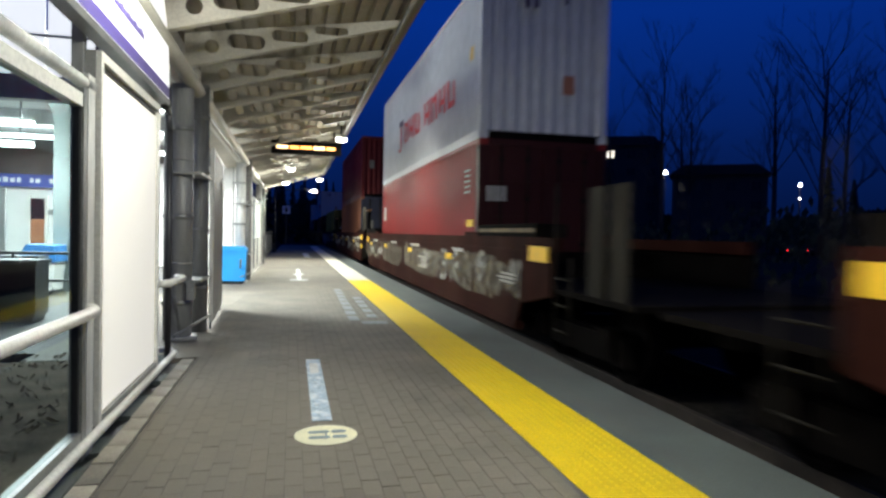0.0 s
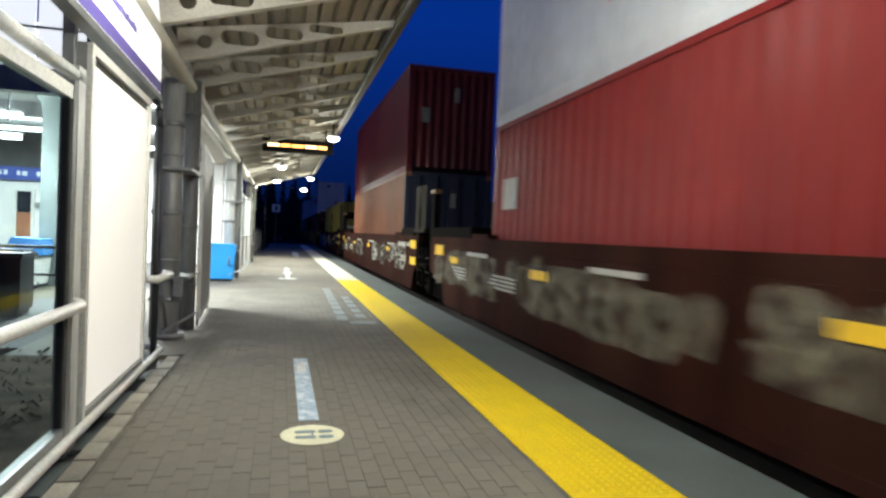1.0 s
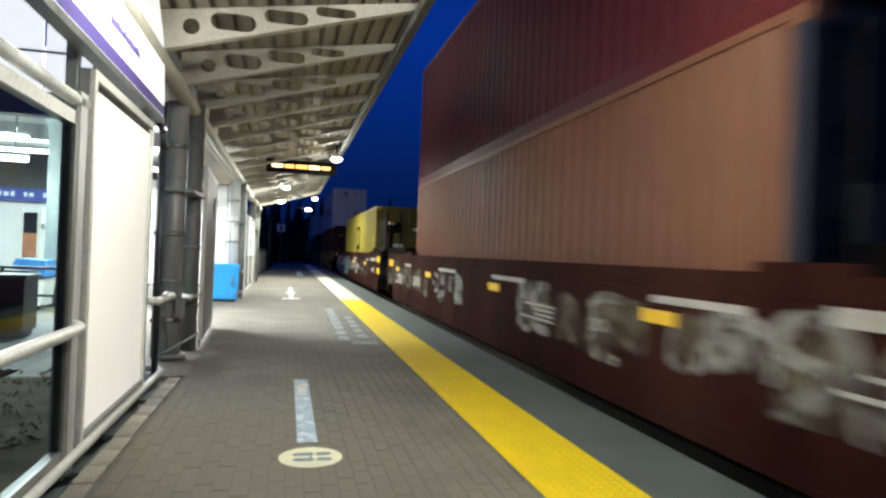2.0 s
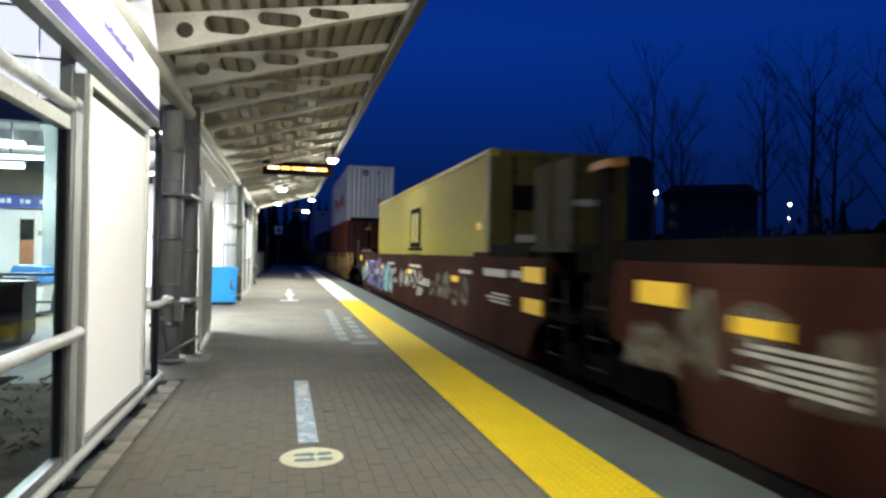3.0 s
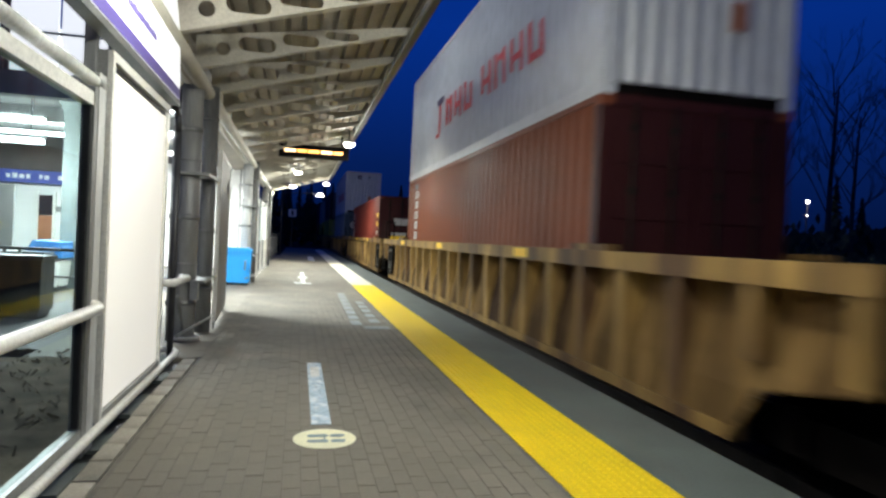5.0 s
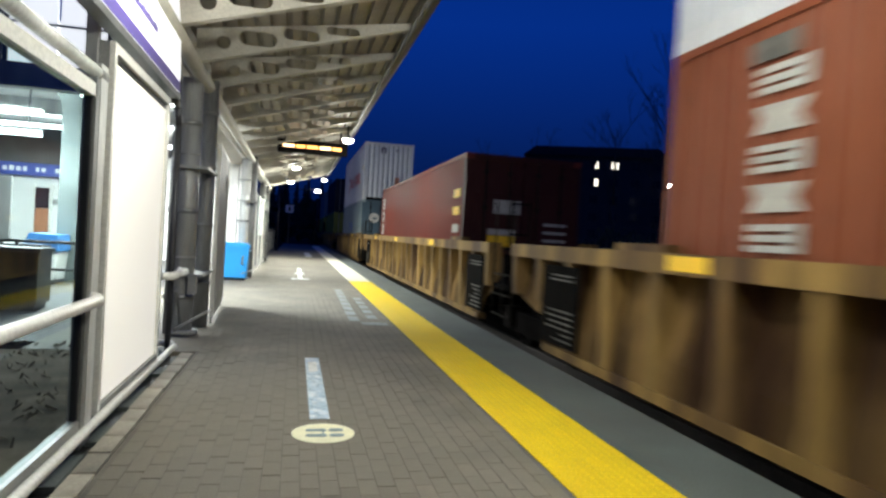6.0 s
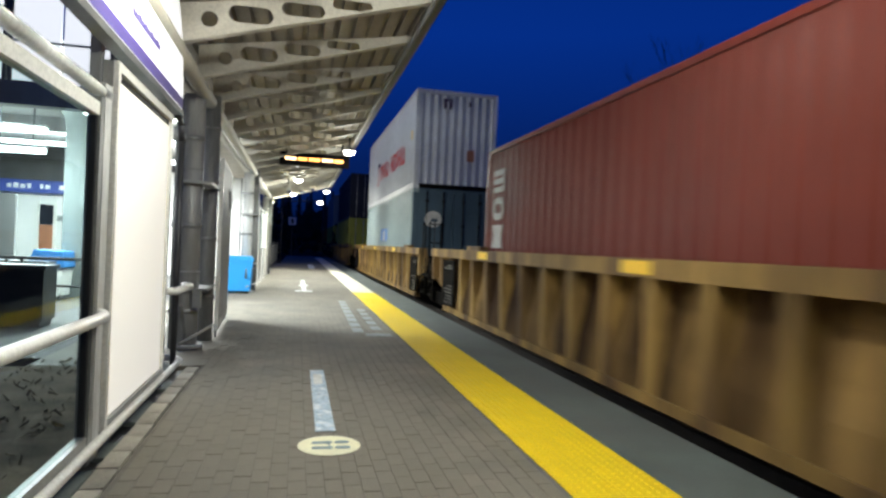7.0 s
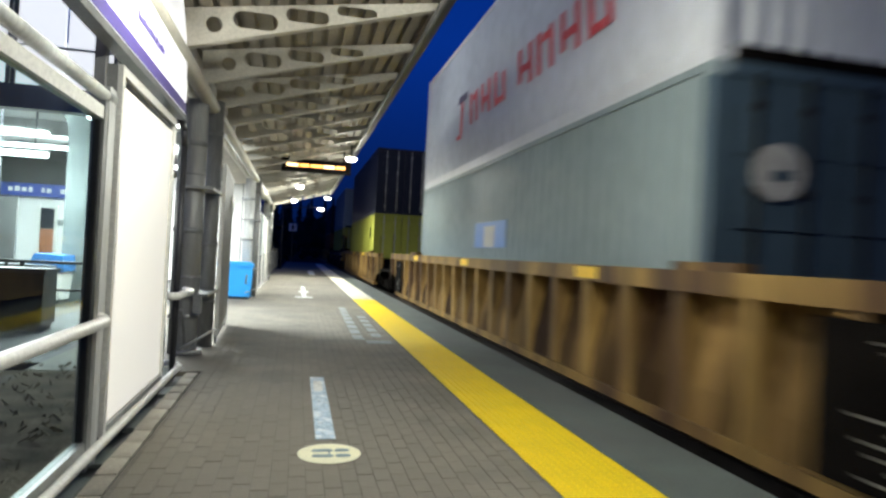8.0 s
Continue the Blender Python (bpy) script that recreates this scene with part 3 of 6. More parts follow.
def make_rib(y):
    z0 = 3.195
    x0, x1 = -1.22, 1.25
    outer = [(x0, z0 - 0.02), (-0.9, z0 + 0.05), (x1, deck_z(x1) - 0.075), (x1, deck_z(x1) - 0.006), (x0, deck_z(x0) - 0.006)]

    def mid(x):
        lo = z0 - 0.02 + (x - x0) * (deck_z(x1) - 0.075 - z0 + 0.02) / (x1 - x0)
        return (lo + deck_z(x)) / 2, deck_z(x) - lo
    holes = []
    c, h = mid(-0.93)
    holes.append([(-0.93 + 0.078 * math.cos(a * math.pi / 8), c + 0.078 * math.sin(a * math.pi / 8)) for a in range(16)])
    for hx, ln in ((-0.55, 0.42), (-0.06, 0.42), (0.42, 0.40)):
        c, h = mid(hx)
        holes.append(stadium(hx, c, ln, min(0.17, h * 0.55)))
    rib = plate_with_holes("rib", outer, holes, 0.022, M["steel_white"], frame_ob, pose(0, 0, 0, 90, 0, 0))
    rib.location = (0, y, 0)
    bm = bmesh.new()
    n = 10
    for i in range(n):        # bottom flange
        xa, xb = x0 + (x1 - x0) * i / n, x0 + (x1 - x0) * (i + 1) / n
        za = mid(xa)[0] - mid(xa)[1] / 2
        zb = mid(xb)[0] - mid(xb)[1] / 2
        vs = [bm.verts.new(p) for p in ((xa, -0.055, za - 0.014), (xb, -0.055, zb - 0.014), (xb, 0.055, zb - 0.014), (xa, 0.055, za - 0.014),
                                        (xa, -0.055, za), (xb, -0.055, zb), (xb, 0.055, zb), (xa, 0.055, za))]
        for f in ((0, 3, 2, 1), (4, 5, 6, 7), (0, 1, 5, 4), (2, 3, 7, 6), (1, 2, 6, 5), (0, 4, 7, 3)):
            bm.faces.new([vs[j] for j in f])
    fl = part("flange", bm, M["steel_white"], rib)
    return rib


first = make_rib(RIB_Y[0])
for y in RIB_Y[1:]:
    copy_thing(first, pose(0, y, 0))
bm = bmesh.new()
rod(bm, (-1.20, CAN_Y0, 3.10), (-1.20, CAN_Y1, 3.10), 0.085, 20)
part("edge_tube", bm, M["steel_white"], frame_ob, "cream round tube along the column heads")
bm = bmesh.new()
rod(bm, (-1.62, CAN_Y0, 3.42), (-1.62, CAN_Y1, 3.42), 0.06, 14)
part("back_tube", bm, M["steel_white"], frame_ob)
bm = bmesh.new()
rod(bm, (1.22, CAN_Y0, 3.80), (1.22, CAN_Y1, 3.80), 0.03, 10)
part("front_tube", bm, M["column_dark"], frame_ob)
for y in COL_Y:
    bm = bmesh.new()
    rod(bm, (COL_X, y, 0), (COL_X, y, 3.06), 0.125, 28)
    for z in (0.9, 2.15):
        rod(bm, (COL_X, y, z), (COL_X, y, z + 0.035), 0.131, 28)
    rod(bm, (COL_X, y, 0), (COL_X, y, 0.05), 0.19, 24)
    col = part("column", bm, M["column"], frame_ob, "round galvanised steel column")
    for z in (0.42, 1.45, 2.5):
        bm = bmesh.new()
        rod(bm, (COL_X, y, z), (COL_X, y, z + 0.06), 0.134, 28)
        box(bm, COL_X - 0.20, y - 0.12, z + 0.005, COL_X - 0.05, y - 0.05, z + 0.055)
        part("clamp", bm, M["frame_grey"], col)
    bm = bmesh.new()
    rod(bm, (COL_X - 0.17, y - 0.085, 0.0), (COL_X - 0.17, y - 0.085, 2.9), 0.018, 8)
    part("conduit", bm, M["frame_grey"], col)
    bm = bmesh.new()
    rod(bm, (-1.17, y + 0.62, 0), (-1.17, y + 0.62, 3.2), 0.10, 20)
    for z in (0.55, 1.30, 2.05, 2.75):
        rod(bm, (-1.17, y + 0.62, z), (-1.17, y + 0.62, z + 0.05), 0.112, 20)
    part("rear_column", bm, M["column_dark"], frame_ob, "dark grey painted steel column with collars")
    for z in (0.70, 1.98):
        part_box("bracket", M["frame_grey"], col, -1.45, y - 0.20, z, -1.05, y + 0.95, z + 0.03, 0.004)
    bm = bmesh.new()
    rod(bm, (-1.20, y - 1.05, 0.62), (-1.30, y - 0.05, 0.08), 0.022, 8)
    rod(bm, (-1.20, y - 1.05, 0.20), (-1.05, y + 0.7, 0.20), 0.018, 8)
    part("brace", bm, M["frame_grey"], col)
jb = part_box("junction_box", M["frame_grey"], frame_ob, -1.21, 7.93, 0.50, -1.12, 8.03, 0.72, 0.008, "small grey junction box")
bm = bmesh.new()
pipe(bm, [(-1.2, 6.45, 2.52), (-1.2, 6.72, 2.47), (-1.2, 6.78, 2.3), (-1.2, 6.78, 0.02)], 0.03, 10)
part("conduit", bm, M["dark_steel"], frame_ob, "dark grey conduit pipe")

# luminaires
for i, (x, y, z, w, down) in enumerate(LUMINAIRES):
    la = empty("platform_luminaire", x, y, z, "round white platform lamp hung below the canopy, lit", "lamp", "platform lamps")
    bm = bmesh.new()
    rod(bm, (0, 0, -0.02), (0, 0, 0.07), 0.15, 24, 0.06)
    part("housing", bm, M["column"], la)
    bm = bmesh.new()
    rod(bm, (0, 0, -0.09), (0, 0, -0.021), 0.09, 24, 0.14)
    part("lens", bm, M["lamp_on"], la, "glowing white lens")
    bm = bmesh.new()
    rod(bm, (0, 0, 0.07), (0, 0, deck_z(x) - z + 0.01), 0.018, 8)
    part("stem", bm, M["black"], la)
for y in (40.6,):
    la = empty("pole_lamp", 1.25, y, 0, "tall lamp post with a round lit head beside the platform edge", "lamp post", "lamp posts")
    bm = bmesh.new()
    rod(bm, (-2.3, 0, 0), (-2.3, 0, 3.9), 0.05, 10, 0.035)
    rod(bm, (-2.3, 0, 3.85), (0, 0, 3.95), 0.03, 8)
    part("pole", bm, M["dark_steel"], la)
    bm = bmesh.new()
    rod(bm, (0, 0, 3.80), (0, 0, 3.93), 0.24, 16, 0.1)
    part("head", bm, M["lamp_on"], la)

for x, y, z in MASTS:
    ma = empty("light_mast", x, y, -0.02, "tall steel floodlight mast behind the windscreen", "light mast", "light masts")
    bm = bmesh.new()
    rod(bm, (-0.5, 0, 0), (-0.5, 0, z), 0.09, 12, 0.06)
    rod(bm, (-0.5, 0, z), (0.05, 0, z + 0.1), 0.04, 8)
    part("pole", bm, M["column"], ma)
    part_box("head", M["lamp_on"], ma, -0.2, -0.2, z - 0.02, 0.25, 0.2, z + 0.08, 0.02, "lit floodlight head")

# departure board
SY = 16.6
bd = empty("departure_board", 0.32, SY, 3.48, "black hanging departure board with a row of amber lit letters", "display board")
part_box("case", M["car_black"], bd, -0.88, 0, -0.17, 0.88, 0.22, 0.15, 0.012)
part_box("screen", M["car_black"], bd, -0.80, -0.006, -0.10, 0.80, 0.001, 0.07)
rng = random.Random(5)
x = -0.74
while x < 0.72:          # unreadable lit words as plain bars
    w = rng.choice((0.16, 0.22, 0.28))
    w = min(w, 0.74 - x)
    part_box("lit_word", M["led_white"] if rng.random() < 0.6 else M["led"], bd, x, -0.012, -0.05, x + w, -0.007, 0.02)
    x += w + 0.045
for sx in (-0.70, 0.70):
    bm = bmesh.new()
    rod(bm, (sx, 0.11, 0.12), (sx, 0.11, deck_z(0.32 + sx) - 3.47), 0.022, 8)
    part("hanger", bm, M["black"], bd)

# ---------------------------------------------------------------- windscreen wall
def glass_bay(y0, y1, label):
    g = empty("windscreen", WALL_X, y0, 0, label, "windscreen", "windscreens")
    n = y1 - y0
    for yy in (0.0, n - 0.055):
        part_box("post", M["frame_grey"], g, -0.035, yy, 0.0, 0.035, yy + 0.055, 2.12, 0.004)
    part_box("gasket", M["black"], g, -0.015, n - 0.085, 0.18, 0.02, n - 0.056, 2.0)
    part_box("bottom_rail", M["frame_grey"], g, -0.03, 0.055, 0.10, 0.03, n - 0.055, 0.17, 0.004)
    part_box("top_rail", M["tube_white"], g, -0.03, 0.055, 2.01, 0.03, n - 0.055, 2.085, 0.004)
    p = part_box("pane", M["glass"], g, -0.006, 0.06, 0.171, 0.006, n - 0.06, 2.009)
    p.visible_shadow = False
    bm = bmesh.new()
    rod(bm, (0.0, -0.02, 2.165), (0.0, n + 0.04, 2.165), 0.038, 16)
    for yy in (0.03, n - 0.03):
        rod(bm, (0, yy, 2.10), (0, yy, 2.14), 0.014, 8)
    part("top_tube", bm, M["column"], g)
    return g


glass_bay(1.35, 4.00, "clear glass windscreen in a grey aluminium frame with a top tube")
pst = empty("wall_post", WALL_X, 4.04, 0, "grey aluminium post beside the poster case", "post")
part_box("shaft", M["column"], pst, -0.05, 0, 0, 0.03, 0.13, 2.22, 0.012)
part_box("infill", M["dark_steel"], pst, -0.04, 0.132, 0.1, -0.01, 0.235, 2.1)
bm = bmesh.new()
rod(bm, (-0.01, -0.01, 2.165), (-0.01, 0.14, 2.165), 0.048, 16)
part("tube_socket", bm, M["frame_grey"], pst)

# handrails
hr = empty("handrail", WALL_X + 0.1, 0, 0.86, "white painted tube handrail in front of the glass", "handrail")
bm = bmesh.new()
pipe(bm, [(0, -3, 0), (0, 3.93, 0), (-0.03, 4.02, 0), (-0.07, 4.08, 0)], 0.034, 14)
part("tube", bm, M["tube_white"], hr)
hr2 = empty("handrail", WALL_X + 0.1, 0, 0.84, "short white tube handrail past the poster case", "handrail")
bm = bmesh.new()
pipe(bm, [(-0.085, 6.12, 0), (0.0, 6.16, 0), (0.01, 6.82, 0), (-0.06, 6.92, 0)], 0.036, 14)
part("tube", bm, M["tube_white"], hr2)
lr = empty("bump_rail", WALL_X + 0.055, 0, 0.10, "white painted low bump rail along the wall foot", "rail")
bm = bmesh.new()
pipe(bm, [(0, -3, 0), (0, 6.72, 0), (-0.06, 6.86, 0), (-0.3, 6.9, 0)], 0.030, 14)
part("tube", bm, M["tube_white"], lr)
for y in (1.4, 2.8, 4.2, 5.8):
    bm = bmesh.new()
    rod(bm, (0, y, 0), (-0.06, y, -0.04), 0.014, 8)
    part("foot", bm, M["frame_grey"], lr)

# poster case
pc = empty("poster_case", WALL_X, 4.29, 0, "tall backlit white poster case with a pale blank sheet", "poster case")
part_box("back", M["panel_grey"], pc, -0.06, 0.0, 0.10, -0.002, 1.77, 2.42, 0.006)
part_box("sheet", M["sheet_lit"], pc, 0.0, 0.07, 0.16, 0.006, 1.70, 2.31)
for a in ((0.0, 0.10, 0.06, 2.42), (1.71, 0.10, 1.77, 2.42)):
    part_box("frame_side", M["tube_white"], pc, -0.001, a[0], a[1], 0.03, a[2], a[3], 0.006)
part_box("frame_top", M["tube_white"], pc, -0.001, 0.061, 2.36, 0.03, 1.709, 2.42, 0.006)
part_box("frame_slot", M["black"], pc, 0.007, 0.12, 2.315, 0.012, 1.66, 2.335)
part_box("frame_bottom", M["frame_grey"], pc, -0.001, 0.061, 0.10, 0.03, 1.709, 0.155, 0.006)
for y in (0.1, 1.61):
    part_box("foot", M["frame_grey"], pc, -0.05, y, 0, -0.01, y + 0.06, 0.10)

# station name sign with a curved end
ns = empty("station_sign", WALL_X, 0, 2.50, "large backlit white station name sign with a violet stripe", "sign")
oz = 0.055
arc = [(6.46, oz), (6.45, 0.28), (6.40, 0.50), (6.30, 0.72), (6.14, 0.92), (5.92, 1.08), (5.6, 1.20), (5.1, 1.28), (4.4, 1.32)]
bm = bmesh.new()
prism(bm, [(0.6, oz), *arc, (0.6, 1.32)], "x", -0.05, 0.03)
part("board", bm, M["sign_lit"], ns, bevel=0.008)
part_box("stripe", M["sign_purple"], ns, 0.031, 0.6, oz + 0.005, 0.034, 6.445, oz + 0.10)
part_box("bottom_beam", M["frame_grey"], ns, -0.06, 0.6, 0.0, 0.032, 6.50, 0.052, 0.006)
bm = bmesh.new()
for i in range(14):      # unreadable small lettering as bars
    y = 4.55 + i * 0.062
    box(bm, 0.031, y, 0.30, 0.034, y + 0.045, 0.30 + (0.05 if i % 3 else 0.07))
part("lettering", bm, M["sign_purple"], ns)
for y in (4.26, 6.30):
    part_box("support", M["column_dark"], ns, -0.13, y, -2.5, -0.065, y + 0.07, 0.6)

# grey panel past the columns
gp = empty("screen_panel", -1.045, 8.95, 0, "tall grey windscreen panel set on posts", "screen")
gp.rotation_euler = (0, 0, radians(2.7))
part_box("sheet", M["panel_grey"], gp, -0.02, 0.04, 0.16, 0.012, 2.10, 2.36, 0.006, "flat grey metal sheet")
part_box("edge_near", M["tube_white"], gp, -0.03, 0, 0.10, 0.02, 0.039, 2.42, 0.005)
part_box("edge_far", M["frame_grey"], gp, -0.03, 2.101, 0.10, 0.02, 2.14, 2.42, 0.005)
part_box("edge_top", M["frame_grey"], gp, -0.03, 0.039, 2.361, 0.02, 2.101, 2.41, 0.005)
part_box("edge_bottom", M["frame_grey"], gp, -0.03, 0.039, 0.10, 0.02, 2.101, 0.159, 0.005)
for y in (0.05, 2.04):
    part_box("foot", M["frame_grey"], gp, -0.025, y, 0, 0.0, y + 0.05, 0.10)
bm = bmesh.new()
rod(bm, (0.03, 1.75, 1.98), (0.045, 1.75, 1.98), 0.16, 20)
part("disc", bm, M["tube_white"], gp, "round pale notice disc")

# blue bin
bn = empty("storage_bin", -1.5, 16.55, 0, "bright blue plastic storage bin on the paving", "bin")
bm = bmesh.new()
prism(bm, [(-0.40, 0.07), (0.37, 0.07), (0.40, 0.80), (-0.42, 0.80)], "y", -0.25, 0.14)
part("tub", bm, M["bin_blue"], bn, bevel=0.03)
bm = bmesh.new()
prism(bm, [(-0.44, 0.802), (0.42, 0.802), (0.42, 0.86), (0.36, 0.93), (-0.38, 0.93), (-0.44, 0.86)], "y", -0.28, 0.17)
part("lid", bm, M["bin_blue"], bn, bevel=0.02)
part_box("base", M["black"], bn, -0.36, -0.2, 0, 0.33, 0.12, 0.068)

# far windscreens: white framed bays past the second column
for i in range(5):
    y = 17.6 + i * 2.05 + (0.9 if i > 2 else 0)
    g = empty("windscreen", WALL_X, y, 0, "white framed glass windscreen lit from behind", "windscreen", "windscreens")
    for yy in (0, 1.55):
        part_box("post", M["tube_white"], g, -0.03, yy, 0, 0.03, yy + 0.07, 2.35, 0.005)
    for z in (0.12, 1.0, 2.27):
        part_box("rail", M["frame_grey"], g, -0.025, 0.07, z, 0.025, 1.55, z + 0.07)
    part_box("kick_panel", M["column_dark"], g, -0.006, 0.07, 0.191, 0.006, 1.55, 0.999)
    p = part_box("pane", M["glass"], g, -0.005, 0.07, 1.071, 0.005, 1.55, 2.269)
    p.visible_shadow = False
for i in range(3):
    y = 28.5 + i * 4.0
    g = empty("fence_panel", WALL_X - 0.05, y, 0, "dark metal fence panel at the platform back", "fence", "fence panels")
    for yy in (0, 3.9):
        part_box("post", M["dark_steel"], g, -0.03, yy, 0, 0.03, yy + 0.06, 1.3)
    for z in (0.15, 1.15):
        part_box("rail", M["dark_steel"], g, -0.02, 0.06, z, 0.02, 3.9, z + 0.05)
    for kk in range(18):
        part_box("bar", M["dark_steel"], g, -0.01, 0.25 + kk * 0.2, 0.2, 0.01, 0.27 + kk * 0.2, 1.15)

# ---------------------------------------------------------------- paint and tape on the paving
dc = empty("floor_decal", 0.235, 4.20, 0.003, "round cream floor decal with dark blue figures", "floor decal")
bm = bmesh.new()
rod(bm, (0, 0, 0), (0, 0, 0.003), 0.205, 40)
part("disc", bm, M["decal"], dc)
for dy in (-0.055, 0.055):      # two printed shoe-sole shapes
    bm = bmesh.new()
    prism(bm, stadium(-0.045, dy, 0.14, 0.055), "z", 0.0035, 0.005)
    part("print", bm, M["decal_ink"], dc)
    bm = bmesh.new()
    prism(bm, stadium(0.085, dy, 0.10, 0.06), "z", 0.0035, 0.005)
    part("print", bm, M["decal_ink"], dc)
bm = bmesh.new()
prism(bm, [(-0.006, -0.09), (0.006, -0.09), (0.006, 0.09), (-0.006, 0.09)], "z", 0.0035, 0.005)
part("print", bm, M["decal_ink"], dc)
tp = empty("floor_tape", 0.225, 0, 0.003, "worn pale blue tape stripe on the pavers", "floor tape")
part_box("tape", M["tape_blue"], tp, -0.07, 4.52, 0, 0.07, 6.70, 0.003)
part_box("patch", M["white_mark"], tp, -0.045, 6.05, 0.0035, 0.04, 6.5, 0.005)
ar = empty("floor_arrow", 0.2, 19.2, 0.003, "white painted arrow mark on the paving", "floor marking")
part_box("shaft", M["white_mark"], ar, -0.06, -1.4, 0, 0.06, 3.3, 0.003)
part_box("bar", M["white_mark"], ar, -0.24, -1.75, 0.0035, 0.22, -1.41, 0.006)
part_box("bar", M["white_mark"], ar, -0.14, 0.5, 0.0035, 0.14, 0.95, 0.006)
a2 = empty("floor_arrow", 0.75, 36.0, 0.003, "white painted mark on the far paving", "floor marking")
part_box("shaft", M["white_mark"], a2, -0.16, -3, 0, 0.16, 3.0, 0.003)
gh = empty("faded_marking", 0.95, 0, 0.003, "faded pale blocks of old floor marking", "floor marking")
for i in range(8):
    y = 9.6 + i * 0.68
    part_box("block", M["ghost"], gh, -0.09 + 0.012 * i, y, 0, 0.07 + 0.012 * i, y + 0.5, 0.003)
    if i < 5:
        part_box("block", M["ghost"], gh, 0.22 + 0.01 * i, y + 0.3, 0, 0.38 + 0.01 * i, y + 0.75, 0.003)
part_box("block", M["ghost"], gh, 0.07, 9.2, 0, 0.45, 9.5, 0.003)

# ---------------------------------------------------------------- concourse beside the platform
sw = part_box("wall_station", M["wall_white"], None, -20, 24.0, -0.02, -1.45, 24.25, 2.62)
tagged(sw, "white station wall lit by fluorescent lamps", "wall", kind="structure")
sw2 = part_box("wall_upper", M["brick_dark"], None, -20, 24.0, 3.06, -6.6, 24.25, 6.5)
sw3 = part_box("wall_end", M["wall_white"], None, -6.55, 24.0, 2.621, -1.45, 24.25, 3.6)
tagged(sw3, "white upper wall at the end of the concourse", "wall", kind="structure")
tagged(sw2, "dark upper station wall above the blue fascia", "wall", kind="structure")
fa = empty("station_fascia", -13.2, 23.9, 2.62, "blue station fascia with white lettering", "fascia")
part_box("band", M["fascia"], fa, -6.8, -0.10, 0.0, 6.6, 0.35, 0.42, 0.01)
bm = bmesh.new()
rng = random.Random(3)
x = -1.8
while x < 6.2:
    w = rng.uniform(0.09, 0.16)
    box(bm, x, -0.108, 0.14, x + w, -0.101, 0.14 + rng.uniform(0.12, 0.17))
    x += w + (0.06 if rng.random() < 0.8 else 0.28)
part("lettering", bm, M["sign_white"], fa)
dr = empty("station_door", -8.36, 23.96, 0, "brown wooden door in a white frame", "door")
part_box("leaf", M["door_brown"], dr, -0.22, -0.03, 0.0, 0.20, 0.03, 1.55, 0.01)
part_box("glazing", M["pane_dark"], dr, -0.22, -0.03, 1.56, 0.20, 0.02, 2.25, 0.01)
for sx in (-0.32, 0.21):
    part_box("jamb", M["tube_white"], dr, sx, -0.06, 0, sx + 0.09, 0.036, 2.35)
for x in (-10.6, -8.0, -12.4):
    nb = empty("notice_board", x, 23.97, 1.7, "small grey framed notice board on the white wall", "notice board", "notice boards")
    part_box("frame", M["frame_grey"], nb, -0.35, -0.03, 0, 0.35, 0.02, 0.18, 0.006)
for x, y, z, l, w in FITTINGS:
    # fittings are also drawn for the three added lamps
    ft = empty("strip_light", x, y, z, "long white fluorescent strip light, lit", "strip light", "strip lights")
    part_box("tube", M["tube_on"], ft, -l / 2, -0.09, -0.05, l / 2, 0.09, 0.04, 0.01)
    part_box("housing", M["frame_grey"], ft, -l / 2 - 0.03, -0.11, 0.041, l / 2 + 0.03, 0.11, 0.09)
    for sx in (-l / 2 + 0.2, l / 2 - 0.2):
        part_box("hanger", M["dark_steel"], ft, sx - 0.01, -0.01, 0.09, sx + 0.01, 0.01, 4.25 - z)
cr = part_box("concourse_roof", M["wall_white"], None, -20, 11.2, 4.25, -2.1, 32, 4.40)
tagged(cr, "white concourse roof soffit", "roof", kind="structure")
for i, (y, z) in enumerate(((10.6, 3.22), (13.0, 3.85), (17.5, 3.85))):
    rb = empty("roof_beam", -9, y, z, "grey steel beam across the concourse roof", "beam", "roof beams")
    part_box("web", M["column_dark"], rb, -9, -0.05, 0, 7.2, 0.05, 0.34)
    part_box("flange", M["column_dark"], rb, -9, -0.12, -0.03, 7.2, 0.12, -0.001)
for x, y in ((-2.75, 10.75), (-2.4, 17.4), (-6.9, 23.0)):
    cp = empty("concourse_post", x, y, 0, "grey steel post of the concourse roof", "post", "concourse posts")
    part_box("shaft", M["dark_steel"], cp, -0.08, -0.08, 0, 0.08, 0.08, 4.25, 0.01)
    part_box("base_plate", M["frame_grey"], cp, -0.14, -0.14, 0, 0.14, 0.14, 0.02)
# lit glazed screen high behind the wall
for i in range(5):
    sc = empty("clerestory_window", -2.2 - i * 1.5, 10.9, 3.60, "bright backlit clerestory glazing in grey frames", "window", "clerestory windows")
    for k, (a, b) in enumerate(((0.0, 0.62), (0.66, 1.40), (1.44, 2.6))):
        part_box("pane", M["glaze_lit"], sc, -0.68, 0, a, 0.0 - 0.02, 0.03, b)
        part_box("pane", M["glaze_lit"], sc, 0.02, 0, a, 0.68, 0.03, b)
        part_box("transom", M["frame_grey"], sc, -0.685, -0.02, b, 0.685, 0.04, b + 0.038)
    for sx in (-0.74, 0.685):
        part_box("frame", M["dark_steel"], sc, sx, -0.03, 0, sx + 0.055, 0.05, 2.64)
